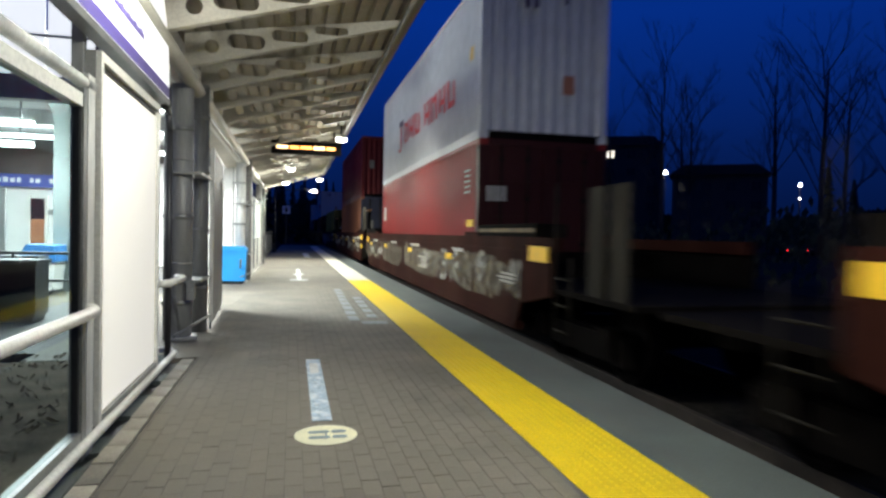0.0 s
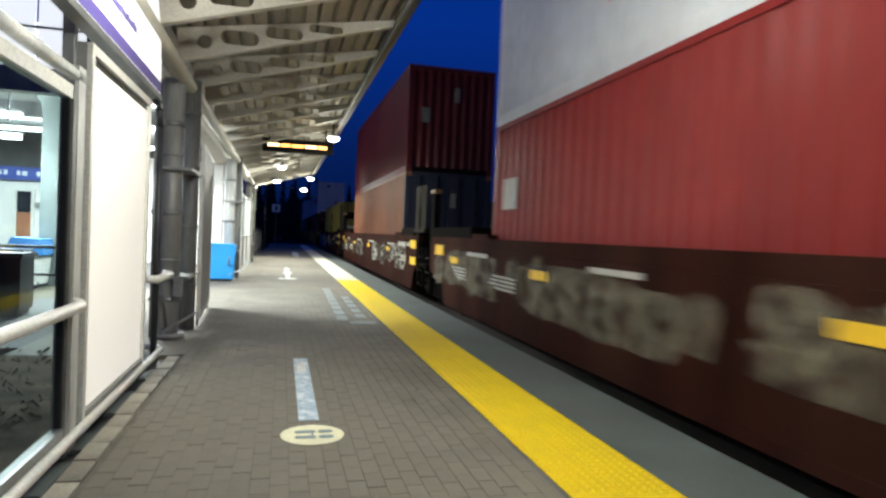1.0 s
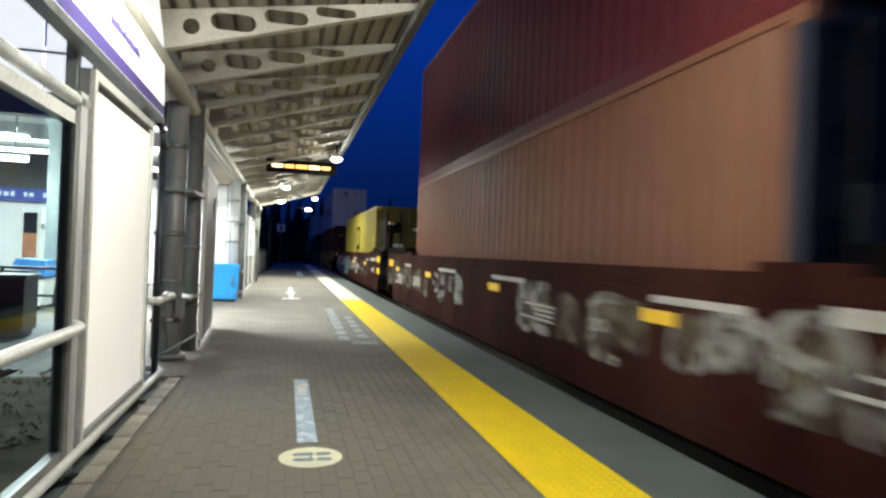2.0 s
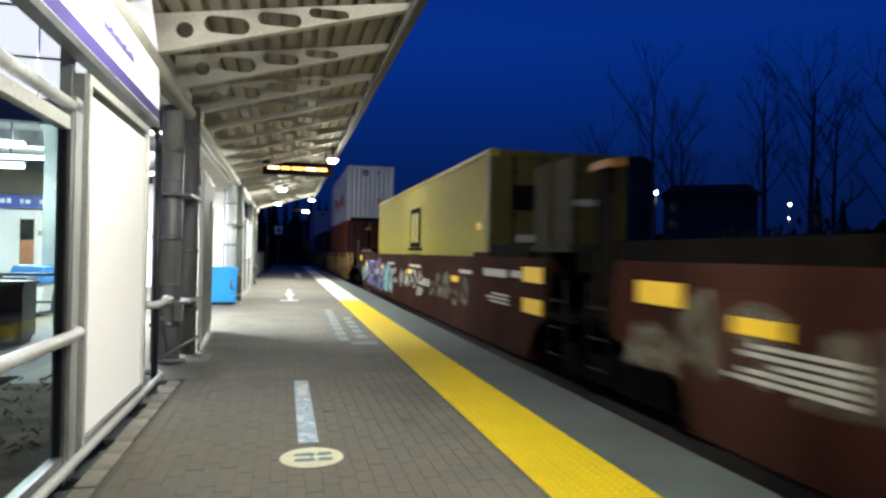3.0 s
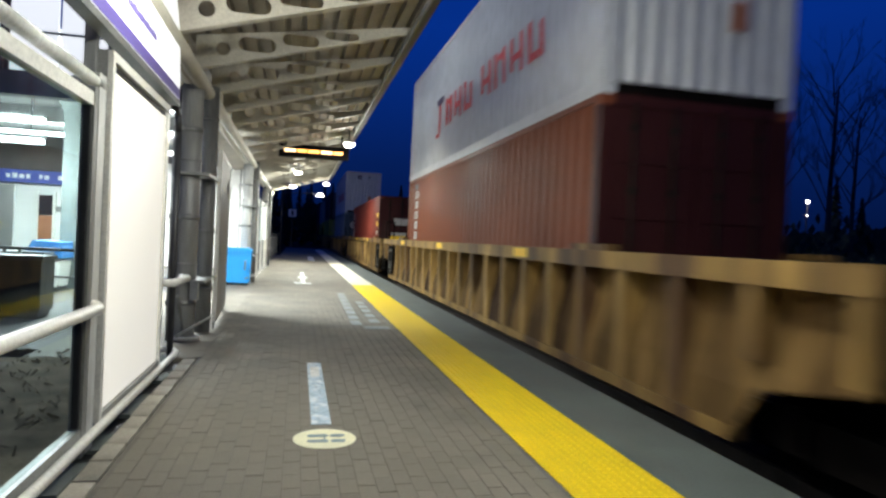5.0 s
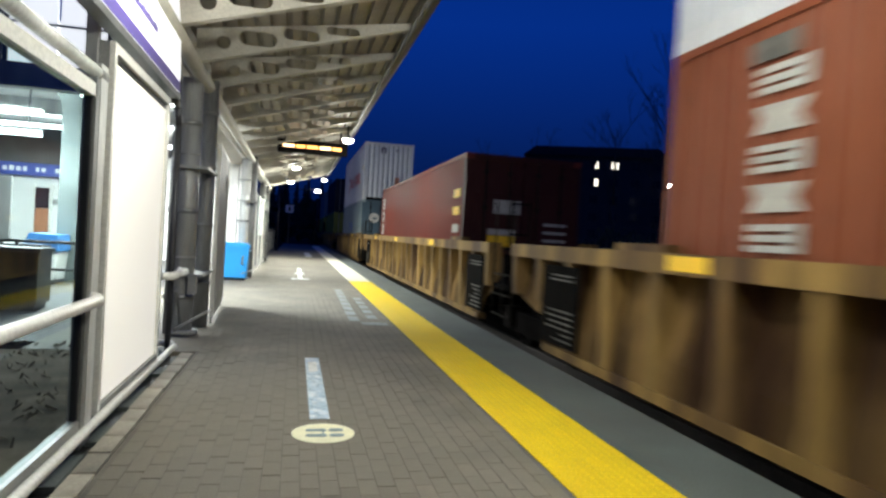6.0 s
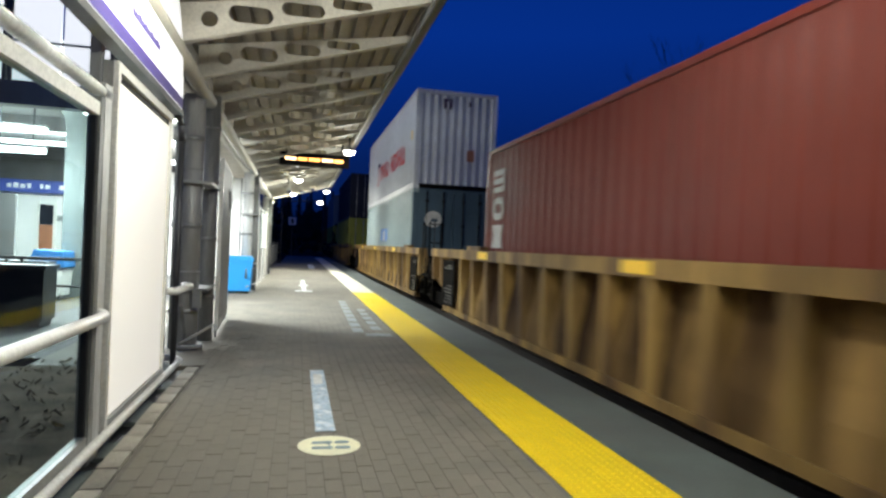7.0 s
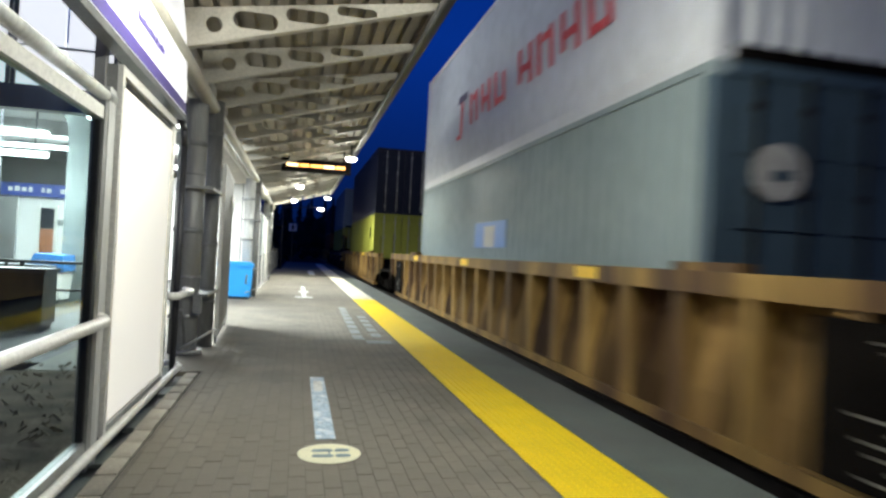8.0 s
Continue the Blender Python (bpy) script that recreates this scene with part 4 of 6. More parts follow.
# counter, table and cart in the concourse
tb = empty("picnic_table", -5.3, 13.4, 0, "dark metal table with bench frame on the concourse", "table")
part_box("top", M["dark_steel"], tb, -0.9, -0.35, 0.72, 0.75, 0.35, 0.77, 0.01)
for sx in (-0.7, 0.6):
    for sy in (-0.25, 0.25):
        part_box("leg", M["dark_steel"], tb, sx - 0.03, sy - 0.03, 0, sx + 0.03, sy + 0.03, 0.72)
ch = empty("recycling_cart", -4.75, 13.9, 0, "blue recycling cart with a tilted lid", "cart")
bm = bmesh.new()
prism(bm, [(-0.26, 0.08), (0.24, 0.08), (0.30, 0.62), (-0.32, 0.62)], "y", -0.3, 0.3)
part("tub", bm, M["tube_white"], ch, bevel=0.02)
bm = bmesh.new()
prism(bm, [(-0.36, 0.64), (0.33, 0.64), (0.30, 0.95), (-0.2, 0.98)], "y", -0.33, 0.33)
part("lid", bm, M["blue_dark"], ch, bevel=0.02)
for sx in (-0.2, 0.18):
    bm = bmesh.new()
    rod(bm, (sx, -0.28, 0.08), (sx, -0.22, 0.08), 0.08, 12)
    part("wheel", bm, M["black"], ch)
rl = empty("concourse_rail", 0, 10.8, 0, "dark metal rail at the back of the planting bed", "rail")
bm = bmesh.new()
rod(bm, (-8, 0, 0.92), (-2.4, 0, 0.92), 0.025, 8)
rod(bm, (-8, 0, 0.5), (-2.4, 0, 0.5), 0.02, 8)
part("tube", bm, M["dark_steel"], rl)
for x in (-7.5, -5.8, -4.1, -2.5):
    part_box("post", M["dark_steel"], rl, x - 0.02, -0.02, -0.02, x + 0.02, 0.02, 0.92)
sg = empty("brown_panel", -5.62, 13.0, 0, "grey brown free-standing information panel", "panel")
part_box("board", M["panel_grey"], sg, -0.5, 0, 0.8, 0.55, 0.06, 2.0, 0.01)
for sx in (-0.4, 0.4):
    part_box("leg", M["dark_steel"], sg, sx, 0.01, 0, sx + 0.05, 0.05, 0.8)
sf = empty("shelter_frame", 0, 14.3, 0, "grey steel shelter portal with rounded corners beyond the planting bed", "shelter")
hole = [(-10.2, 0.06), (-4.70, 0.06)]
for i in range(9):
    a = math.pi / 2 * i / 8
    hole.append((-5.30 + 0.60 * math.cos(a), 3.45 + 0.60 * math.sin(a)))
hole.append((-10.2, 4.05))
plate_with_holes("portal", [(-10.6, 0.0), (-3.45, 0.0), (-3.45, 4.24), (-10.6, 4.24)], [hole], 0.12, M["shelter_grey"], sf, pose(0, 0, 0, 90, 0, 0))
for x in (-6.15, -5.95):
    part_box("mullion", M["dark_steel"], sf, x, -0.02, 0.07, x + 0.05, 0.02, 4.04)
uc = empty("utility_cabinet", -4.35, 9.75, 0, "low dark metal cabinet behind the planting bed", "cabinet")
part_box("body", M["black"], uc, -1.0, 0, 0.08, 0.92, 0.5, 0.80, 0.015)
part_box("lid", M["dark_steel"], uc, -1.03, -0.03, 0.802, 0.95, 0.53, 0.86, 0.012)
part_box("plinth", M["dark_steel"], uc, -0.95, 0.03, 0, 0.88, 0.47, 0.078)
for x in (-0.35, 0.28):
    part_box("door_seam", M["frame_grey"], uc, x, -0.006, 0.12, x + 0.012, -0.001, 0.76)
# low plants behind the glass
rng = random.Random(11)
bm = bmesh.new()
for i in range(600):
    x, y = rng.uniform(-4.2, -1.5), rng.uniform(3.2, 7.4)
    h, a = rng.uniform(0.0, 0.03), rng.uniform(0, 6.28)
    w = rng.uniform(0.006, 0.016)
    dx, dy = math.cos(a), math.sin(a)
    lx, ly = rng.uniform(-0.07, 0.07), rng.uniform(-0.07, 0.07)
    v = [bm.verts.new(p) for p in ((x - w * dx, y - w * dy, -0.012), (x + w * dx, y + w * dy, -0.012), (x + lx + w * dx, y + ly, h), (x + lx, y + ly + w * dy, h + 0.02))]
    bm.faces.new(v)
leaves = part("ground_cover", bm, M["brownstone"])
tagged(leaves, "dry brown low plants and leaf litter", "plants", kind="stuff")

# end of the line of sight: signs and signals
fs = empty("track_sign", -0.62, 64, -0.75, "small white square sign on a dark post", "sign")
part_box("post", M["dark_steel"], fs, -0.05, 0, 0, 0.05, 0.1, 4.5)
part_box("plate", M["sign_white"], fs, -0.38, -0.03, 3.75, 0.38, 0.0, 4.5)
part_box("mark", M["black"], fs, -0.12, -0.04, 3.9, 0.12, -0.031, 4.35)
sl = empty("rail_signal", 0.6, 120, -0.75, "dark rail signal mast showing a red light", "signal")
bm = bmesh.new()
rod(bm, (0, 0, 0), (0, 0, 4.6), 0.09, 8)
part("mast", bm, M["dark_steel"], sl)
part_box("head", M["black"], sl, -0.3, -0.2, 2.6, 0.3, 0.1, 4.4)
bm = bmesh.new()
rod(bm, (0, -0.26, 3.2), (0, -0.21, 3.2), 0.12, 12)
part("lens", bm, M["red_on"], sl)

# ---------------------------------------------------------------- the freight train
SPEED = 13.55
MOVERS = []     # (thing, place at the start, height)


def rounded_blob(rng, cx, cz, w, h, n=0):
    """A closed bubble-letter outline in (y, z)."""
    n = n or rng.choice((7, 9, 11, 18))
    ph, k = rng.uniform(0, 6.28), rng.choice((2, 3, 4))
    amp = rng.uniform(0.08, 0.25)
    pts = []
    for i in range(n):
        a = 2 * math.pi * i / n
        r = 1 + amp * math.sin(k * a + ph) + rng.uniform(-0.08, 0.08)
        c, s = math.cos(a), math.sin(a)
        pts.append((cx + w / 2 * r * math.copysign(abs(c) ** 0.6, c), cz + h / 2 * r * math.copysign(abs(s) ** 0.6, s)))
    return pts


SIDE_X = -1.42     # outer face of a well car's side, from the car's middle


STROKES = (
    ((0.9, 0.85), (0.5, 1.0), (0.1, 0.75), (0.5, 0.5), (0.9, 0.25), (0.5, 0.0), (0.1, 0.15)),
    ((0.5, 1.0), (0.1, 0.6), (0.15, 0.15), (0.5, 0.0), (0.9, 0.3), (0.85, 0.8), (0.55, 0.98)),
    ((0.05, 0.0), (0.15, 0.95), (0.7, 1.0), (0.85, 0.7), (0.3, 0.5), (0.95, 0.0)),
    ((0.0, 0.0), (0.2, 1.0), (0.5, 0.4), (0.75, 1.0), (1.0, 0.05)),
    ((0.1, 1.0), (0.05, 0.1), (0.6, 0.0), (0.95, 0.35), (0.9, 1.0)),
    ((0.95, 0.95), (0.2, 0.9), (0.1, 0.5), (0.7, 0.5), (0.15, 0.45), (0.15, 0.05), (1.0, 0.0)),
    ((0.0, 0.05), (0.45, 1.0), (0.6, 0.95), (0.95, 0.0), (0.75, 0.4), (0.2, 0.42)),
)


def ribbon(bm, pts, width, x):
    """A bent brush stroke through (y, z) points on the plane at x."""
    fine = []
    for i in range(len(pts) - 1):
        p0, p1, p2, p3 = pts[max(0, i - 1)], pts[i], pts[i + 1], pts[min(len(pts) - 1, i + 2)]
        for k in range(4):
            t = k / 4
            fine.append([0.5 * (2 * b + (c - a) * t + (2 * a - 5 * b + 4 * c - d) * t * t + (3 * b - a - 3 * c + d) * t ** 3) for a, b, c, d in zip(p0, p1, p2, p3)])
    fine.append(list(pts[-1]))
    last = None
    for i, (u, v) in enumerate(fine):
        a, b = fine[max(0, i - 1)], fine[min(len(fine) - 1, i + 1)]
        du, dv = b[0] - a[0], b[1] - a[1]
        q = max(1e-6, math.hypot(du, dv))
        w = width * (0.5 if i in (0, len(fine) - 1) else 1.0) / 2
        pair = [bm.verts.new((x - 0.00002 * i, u - dv / q * w, v + du / q * w)), bm.verts.new((x - 0.00002 * i, u + dv / q * w, v - du / q * w))]
        if last:
            bm.faces.new((last[0], last[1], pair[1], pair[0]))
        last = pair


def graffiti(parent, seed, y0, y1, mats, count, size, low=0.42, high=1.06):
    """A row of sprayed letter shapes: a thin fill and bent strokes over it."""
    rng = random.Random(seed)
    for i in range(count):
        w = size * rng.uniform(0.8, 1.3)
        h = (high - low) * rng.uniform(0.55, 0.95)
        cy = y0 + (y1 - y0) * (i + 0.5) / count + rng.uniform(-0.12, 0.12)
        cz = rng.uniform(low + h / 2, high - h / 2)
        bm = bmesh.new()
        prism(bm, rounded_blob(rng, cy, cz, w * 0.82, h * 0.9, 22), "x", SIDE_X - 0.003 - 0.0012 * (i % 3), SIDE_X - 0.002 - 0.0012 * (i % 3))
        p = part("graffiti", bm, M[mats[0]], parent)
        for k in range(rng.choice((1, 2))):
            lean = rng.uniform(-0.15, 0.15)
            flip = rng.choice((-1, 1))
            pts = [(cy + flip * (u - 0.5) * w * 0.95 + lean * (v - 0.5), cz + (v - 0.5) * h) for u, v in rng.choice(STROKES)]
            bm = bmesh.new()
            ribbon(bm, pts, rng.uniform(0.06, 0.12), SIDE_X - 0.008 - 0.002 * k)
            part("stroke", bm, M[rng.choice(mats[1:])], p)


def bogie(parent, y):
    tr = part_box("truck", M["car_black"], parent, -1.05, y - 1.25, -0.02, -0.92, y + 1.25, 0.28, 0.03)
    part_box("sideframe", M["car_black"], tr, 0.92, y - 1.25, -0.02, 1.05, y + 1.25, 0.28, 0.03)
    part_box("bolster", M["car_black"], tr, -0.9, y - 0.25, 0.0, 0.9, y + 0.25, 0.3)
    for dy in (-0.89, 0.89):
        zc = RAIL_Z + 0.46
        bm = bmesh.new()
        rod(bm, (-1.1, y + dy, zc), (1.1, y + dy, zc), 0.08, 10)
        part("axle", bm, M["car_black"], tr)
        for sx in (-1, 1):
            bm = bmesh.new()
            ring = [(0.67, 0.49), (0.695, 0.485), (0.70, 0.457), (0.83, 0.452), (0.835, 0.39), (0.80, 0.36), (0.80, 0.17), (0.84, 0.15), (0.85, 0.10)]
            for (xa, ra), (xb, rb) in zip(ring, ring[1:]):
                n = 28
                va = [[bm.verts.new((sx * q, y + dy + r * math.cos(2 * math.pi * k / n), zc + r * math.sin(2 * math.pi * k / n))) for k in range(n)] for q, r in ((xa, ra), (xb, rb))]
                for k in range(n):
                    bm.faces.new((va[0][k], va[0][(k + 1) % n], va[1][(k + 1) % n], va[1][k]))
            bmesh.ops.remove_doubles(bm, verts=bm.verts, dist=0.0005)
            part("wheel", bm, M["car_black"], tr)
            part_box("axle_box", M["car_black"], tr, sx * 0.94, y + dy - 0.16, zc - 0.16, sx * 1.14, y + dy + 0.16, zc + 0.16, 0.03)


def slope_x(z):
    """Outer face of a tan car's side: upright at the foot, leaning in under the top chord."""
    return 1.425 - 0.165 * min(1.0, max(0.0, (z - 0.30) / 0.60))


def sloped_side(outline, sx):
    bm = bmesh.new()
    cols = []
    for y, z in outline:
        zs = [z, max(z, 0.42) + 0.01, max(z, 0.42) + 0.24, 0.97, 1.15]
        cols.append([[bm.verts.new((sx * (slope_x(q) - d), y, q)) for q in zs] for d in (0.0, 0.03)])
    for c, d in zip(cols, cols[1:]):
        for k in (0, 1):
            for i in range(4):
                bm.faces.new((c[k][i], d[k][i], d[k][i + 1], c[k][i + 1]))
        bm.faces.new((c[0][0], d[0][0], d[1][0], c[1][0]))
        bm.faces.new((c[0][4], d[0][4], d[1][4], c[1][4]))
    for c in (cols[0], cols[-1]):
        for i in range(4):
            bm.faces.new((c[0][i], c[1][i], c[1][i + 1], c[0][i + 1]))
    return bm


def tapered_post(bm, y, sx, low):
    """A pressed side post, broad and shallow at the foot, deep and narrow under the chord."""
    zs = [low, max(low + 0.02, 0.46), max(low + 0.04, 0.72), 0.97, 1.149]
    rings = []
    for z in zs:
        f = min(1.0, max(0.0, (z - 0.42) / 0.55))
        w, x0 = 0.135 - 0.03 * f, slope_x(z)
        x1 = 1.438 + 0.022 * f
        rings.append([bm.verts.new((sx * x, y + o, z)) for x, o in ((x0 - 0.004, -w), (x1, -w * 0.62), (x1, w * 0.62), (x0 - 0.004, w))])
    for p, q in zip(rings, rings[1:]):
        for i in range(4):
            j = (i + 1) % 4
            bm.faces.new((p[i], p[j], q[j], q[i]))
    bm.faces.new(rings[0])
    bm.faces.new(rings[-1])


def well_car(style, s, near_end, far_end, seed, label, plates=True):
    """A well-car unit; its own y runs from the container's near end at 0 to its far end at 12.2."""
    car = empty("well_car", TRACK_X, s, 0, label, "freight car", "well cars")
    paint = M["car_brown"] if style == "brown" else M["car_tan"]
    ya = -3.75 if near_end == "coupler" else -2.6 if style == "tan" else -2.75
    yb = 12.19 + (3.75 if far_end == "coupler" else 3.3)
    tan = style == "tan"
    deep = 1.37 if tan else 1.42
    for sx in (-1, 1):
        ca_, cb_ = (1.15 if near_end == "coupler" else 0.5), (1.15 if far_end == "coupler" else 1.2)
        outline = [(ya, 0.62), (ya + ca_ - 0.2, 0.45), (ya + ca_, 0.10), (yb - cb_, 0.10), (yb - cb_ + 0.2, 0.45), (yb, 0.62)]
        if tan:
            side = part("side_panel", sloped_side(outline, sx), M["car_rust"], car)
        else:
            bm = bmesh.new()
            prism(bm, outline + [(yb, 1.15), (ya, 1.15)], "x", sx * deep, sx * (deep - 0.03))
            # far panel is black: the unlit inner face is put into its colour
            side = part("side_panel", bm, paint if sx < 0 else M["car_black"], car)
        chord = part_box("top_chord", paint, car, sx * 1.26, ya, 1.151, sx * (1.475 if tan else 1.40), yb, 1.32, 0.014)
        part_box("bottom_chord", paint, car, sx * 1.30, ya + ca_ + 0.02, 0.06, sx * (1.445 if tan else 1.425), yb - cb_ - 0.02, 0.16, 0.01)
        if tan:
            n = 23
            for i in range(n):
                y = ya + 0.12 + i * (yb - ya - 0.24) / (n - 1)
                low = 0.162 if ya + ca_ < y < yb - cb_ else 0.64
                bm = bmesh.new()
                tapered_post(bm, y, sx, low)
                part("side_post", bm, paint, car)
        if sx < 0:
            rng = random.Random(seed)
            xo = -deep - 0.0025
            if tan:
                for yy in [ya + 0.26] * (near_end == "joint") + [yb - 2.15]:
                    dp = part_box("data_panel", M["car_black"], side, -1.446, yy, 0.20, -1.470, yy + 0.96, 1.10)
                    for i in range(8):
                        z = 1.00 - i * 0.05 if i < 2 else 0.60 - (i - 2) * 0.065
                        part_box("stencil", M["mark_dim"], dp, -1.4705, yy + 0.1, z - 0.018, -1.473, yy + 0.12 + rng.uniform(0.25, 0.72), z)
                for yy in (1.4, 6.4, 11.2):
                    part_box("reflector", M["mark_yellow"], chord, -1.476, yy, 1.18, -1.480, yy + 0.5, 1.30)
            else:
                for yy, lift in ((ya + 0.02, 1.02), (yb - 0.75, 1.05) if far_end == "coupler" else (yb - 1.10, 0.97)):
                    part_box("marking", M["mark_yellow"], side, xo, yy + 0.04, lift, xo - 0.012, yy + 0.66, lift + 0.19)
                if near_end == "joint":
                    part_box("marking", M["mark_yellow"], side, xo, ya + 0.06, 0.64, xo - 0.012, ya + 0.66, 0.82)
                    part_box("stencil", M["mark_white"], side, xo, ya + 1.3, 1.04, xo - 0.012, ya + 2.3, 1.15)
                    part_box("stencil", M["mark_white"], side, xo, ya + 0.75, 1.06, xo - 0.012, ya + 1.1, 1.15)
                for yy in (1.0, 5.2, 9.6, 13.4):
                    part_box("reflector", M["mark_yellow"], side, xo, yy, 0.86, xo - 0.012, yy + 0.46, 0.97)
                for yy in (ya + 1.2, 3.3, 10.6, yb - 2.6):
                    for i in range(rng.choice((3, 4, 5))):
                        z = 0.78 - i * 0.055
                        part_box("stencil", M["mark_white"], side, xo, yy, z, xo - 0.012, yy + rng.uniform(0.5, 1.1), z + 0.03)
                for yy in (0.2, 4.2, 7.6, 11.8):
                    part_box("stencil", M["mark_white"], side, xo, yy, 1.03, xo - 0.012, yy + rng.uniform(0.7, 1.5), 1.09)
        # guide shoes on the chord
        for yy in (-0.2, 12.3):
            part_box("guide", paint, chord, sx * 1.24, yy - 0.4, 1.321, sx * 1.40, yy + 0.4, 1.39, 0.02)
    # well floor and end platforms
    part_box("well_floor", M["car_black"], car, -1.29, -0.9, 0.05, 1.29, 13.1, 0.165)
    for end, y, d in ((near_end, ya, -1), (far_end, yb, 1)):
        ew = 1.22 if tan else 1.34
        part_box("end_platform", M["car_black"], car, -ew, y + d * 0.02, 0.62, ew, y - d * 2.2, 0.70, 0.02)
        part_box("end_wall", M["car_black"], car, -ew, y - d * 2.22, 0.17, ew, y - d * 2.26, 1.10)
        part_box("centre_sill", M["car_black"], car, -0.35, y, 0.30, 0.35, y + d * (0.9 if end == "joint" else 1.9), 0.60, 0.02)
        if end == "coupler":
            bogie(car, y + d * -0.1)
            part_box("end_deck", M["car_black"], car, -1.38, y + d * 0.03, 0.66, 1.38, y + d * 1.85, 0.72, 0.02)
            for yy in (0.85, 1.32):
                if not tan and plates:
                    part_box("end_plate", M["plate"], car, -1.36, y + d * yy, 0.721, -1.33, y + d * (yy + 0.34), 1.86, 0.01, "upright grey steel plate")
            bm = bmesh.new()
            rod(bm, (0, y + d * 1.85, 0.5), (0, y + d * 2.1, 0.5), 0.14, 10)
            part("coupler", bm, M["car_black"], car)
        elif d < 0:
            bogie(car, y - 1.0)
            if not tan:
                sh = part_box("end_shelf", M["plate"], car, -1.40, y - 0.60, 1.40, -0.95, y + 0.50, 1.475, 0.01)
                part_box("shelf_foot", M["car_black"], sh, -1.36, y + 0.05, 1.10, -1.00, y + 0.45, 1.399)
                for a in (0.02, -0.56):
                    pl = part_box("end_plate", M["plate_pale"], car, -1.36, y + a, 1.476, -1.33, y + a + 0.46, 2.44, 0.006, "upright ribbed pale steel plate")
                    corrugated("ribs", M["plate_pale"], pl, -1.362, y + a + 0.01, y + a + 0.45, 1.48, 2.43, "y", -1, 0.11, -0.018)
            if tan:
                bm = bmesh.new()
                for xx in (-1.34, -1.06):
                    rod(bm, (xx, y - 0.6, 0.70), (xx, y - 0.6, 1.95), 0.022, 8)
                for zz in (1.0, 1.45, 1.9):
                    rod(bm, (-1.34, y - 0.6, zz), (-1.06, y - 0.6, zz), 0.016, 6)
                part("end_railing", bm, M["car_black"], car, "dark steel tube railing at the car end")
            part_box("end_shelf", M["car_black"], car, -1.38, y - 0.75, 0.63, -0.70, y + 0.0, 0.699)
        if not tan:
            e0, e1 = (ya + 0.56, -0.62) if d < 0 else (12.82, yb - 0.05)
            eb = part_box("end_beam", M["car_black"], car, -1.385, e0, 1.322, -0.95, e1, 1.50, 0.01)
            if end == "coupler" and plates:
                part_box("edge_strip", M["beam_strip"], eb, -1.392, e0 + 0.05, 1.385, -1.386, e1 - 0.05, 1.44, 0, "worn tan edge strip")
        # ladder on the corner
        bm = bmesh.new()
        for yy in (0.0, 0.42):
            rod(bm, (-1.40, y + d * (0.10 + yy), 0.20), (-1.40, y + d * (0.10 + yy), 1.95 if yy == 0 else 1.1), 0.014, 6)
        for z in (0.25, 0.55, 0.85):
            rod(bm, (-1.40, y + d * 0.10, z), (-1.40, y + d * 0.52, z), 0.012, 6)
        part("ladder", bm, M["plate"], car)
    for py in [-3.92] * (not tan and near_end == "joint") + [14.5] * (not tan and far_end == "coupler" and plates):
        po = part_box("marker_post", M["car_black"], car, -1.34, py - 0.10, 0.72, -1.22, py + 0.10, 2.22, 0.01)
        part_box("cap", M["orange_cap"], po, -1.36, py - 0.20, 2.221, -1.20, py + 0.20, 2.30, 0.01, "orange painted cap")
        part_box("post_arm", M["car_black"], po, -1.30, py - 0.05, 0.62, -0.3, py + 0.05, 0.719)
    MOVERS.append((car, s, 0))
    return car


def corrugated(name, mat, parent, x, y0, y1, z0, z1, axis, out, pitch=0.278, depth=0.036):
    """A corrugated steel sheet; axis 'y' runs along the side at x, axis 'x' across an end at y = x."""
    n = max(4, round((y1 - y0) / pitch))
    p = (y1 - y0) / n
    prof = []
    for i in range(n):
        u = y0 + i * p
        prof += [(u, 0), (u + 0.26 * p, 0), (u + 0.5 * p, -depth), (u + 0.76 * p, -depth)]
    prof.append((y1, 0))
    verts, faces = [], []
    for z in (z0, z1):
        for u, d in prof:
            w = x + out * d
            verts.append((w, u, z) if axis == "y" else (u, w, z))
    m = len(prof)
    for i in range(m - 1):
        faces.append((i, i + 1, m + i + 1, m + i))
    me = bpy.data.meshes.new(name)
    me.from_pydata(verts, [], faces)
    me.materials.append(mat)
    ob = new(name, me)
    ob.parent = parent
    return ob


def upright_shapes(front, xs, yy, heights, w, h, kinds):
    """A column of plain white shapes in place of upright lettering."""
    for zc, kind in zip(heights, kinds):
        if kind == 1:
            plate_with_holes("lettering", stadium(yy, zc, w, h), [stadium(yy, zc, w * 0.62, h * 0.42)], 0.004, M["mark_white"], front,
                             Matrix.Translation((xs - 0.003, 0, 0)) @ pose(0, 0, 0, 90, 0, 90))
            continue
        bm = bmesh.new()
        if kind == 0:
            for k in (-0.5, -0.13, 0.24):
                box(bm, xs - 0.004, yy - w / 2, zc + k * h, xs, yy + w * (0.5 if k else 0.3), zc + (k + 0.24) * h)
            box(bm, xs - 0.0045, yy - w / 2, zc - h / 2, xs - 0.0005, yy - w / 2 + 0.09, zc + h * 0.48)
        else:
            prism(bm, [(yy - w / 2, zc - h / 2), (yy + w / 2, zc - h / 2), (yy + w * 0.36, zc), (yy + w / 2, zc + h / 2), (yy - w / 2, zc + h / 2), (yy - w * 0.36, zc)], "x", xs - 0.004, xs)
        part("lettering", bm, M["mark_white"], front)


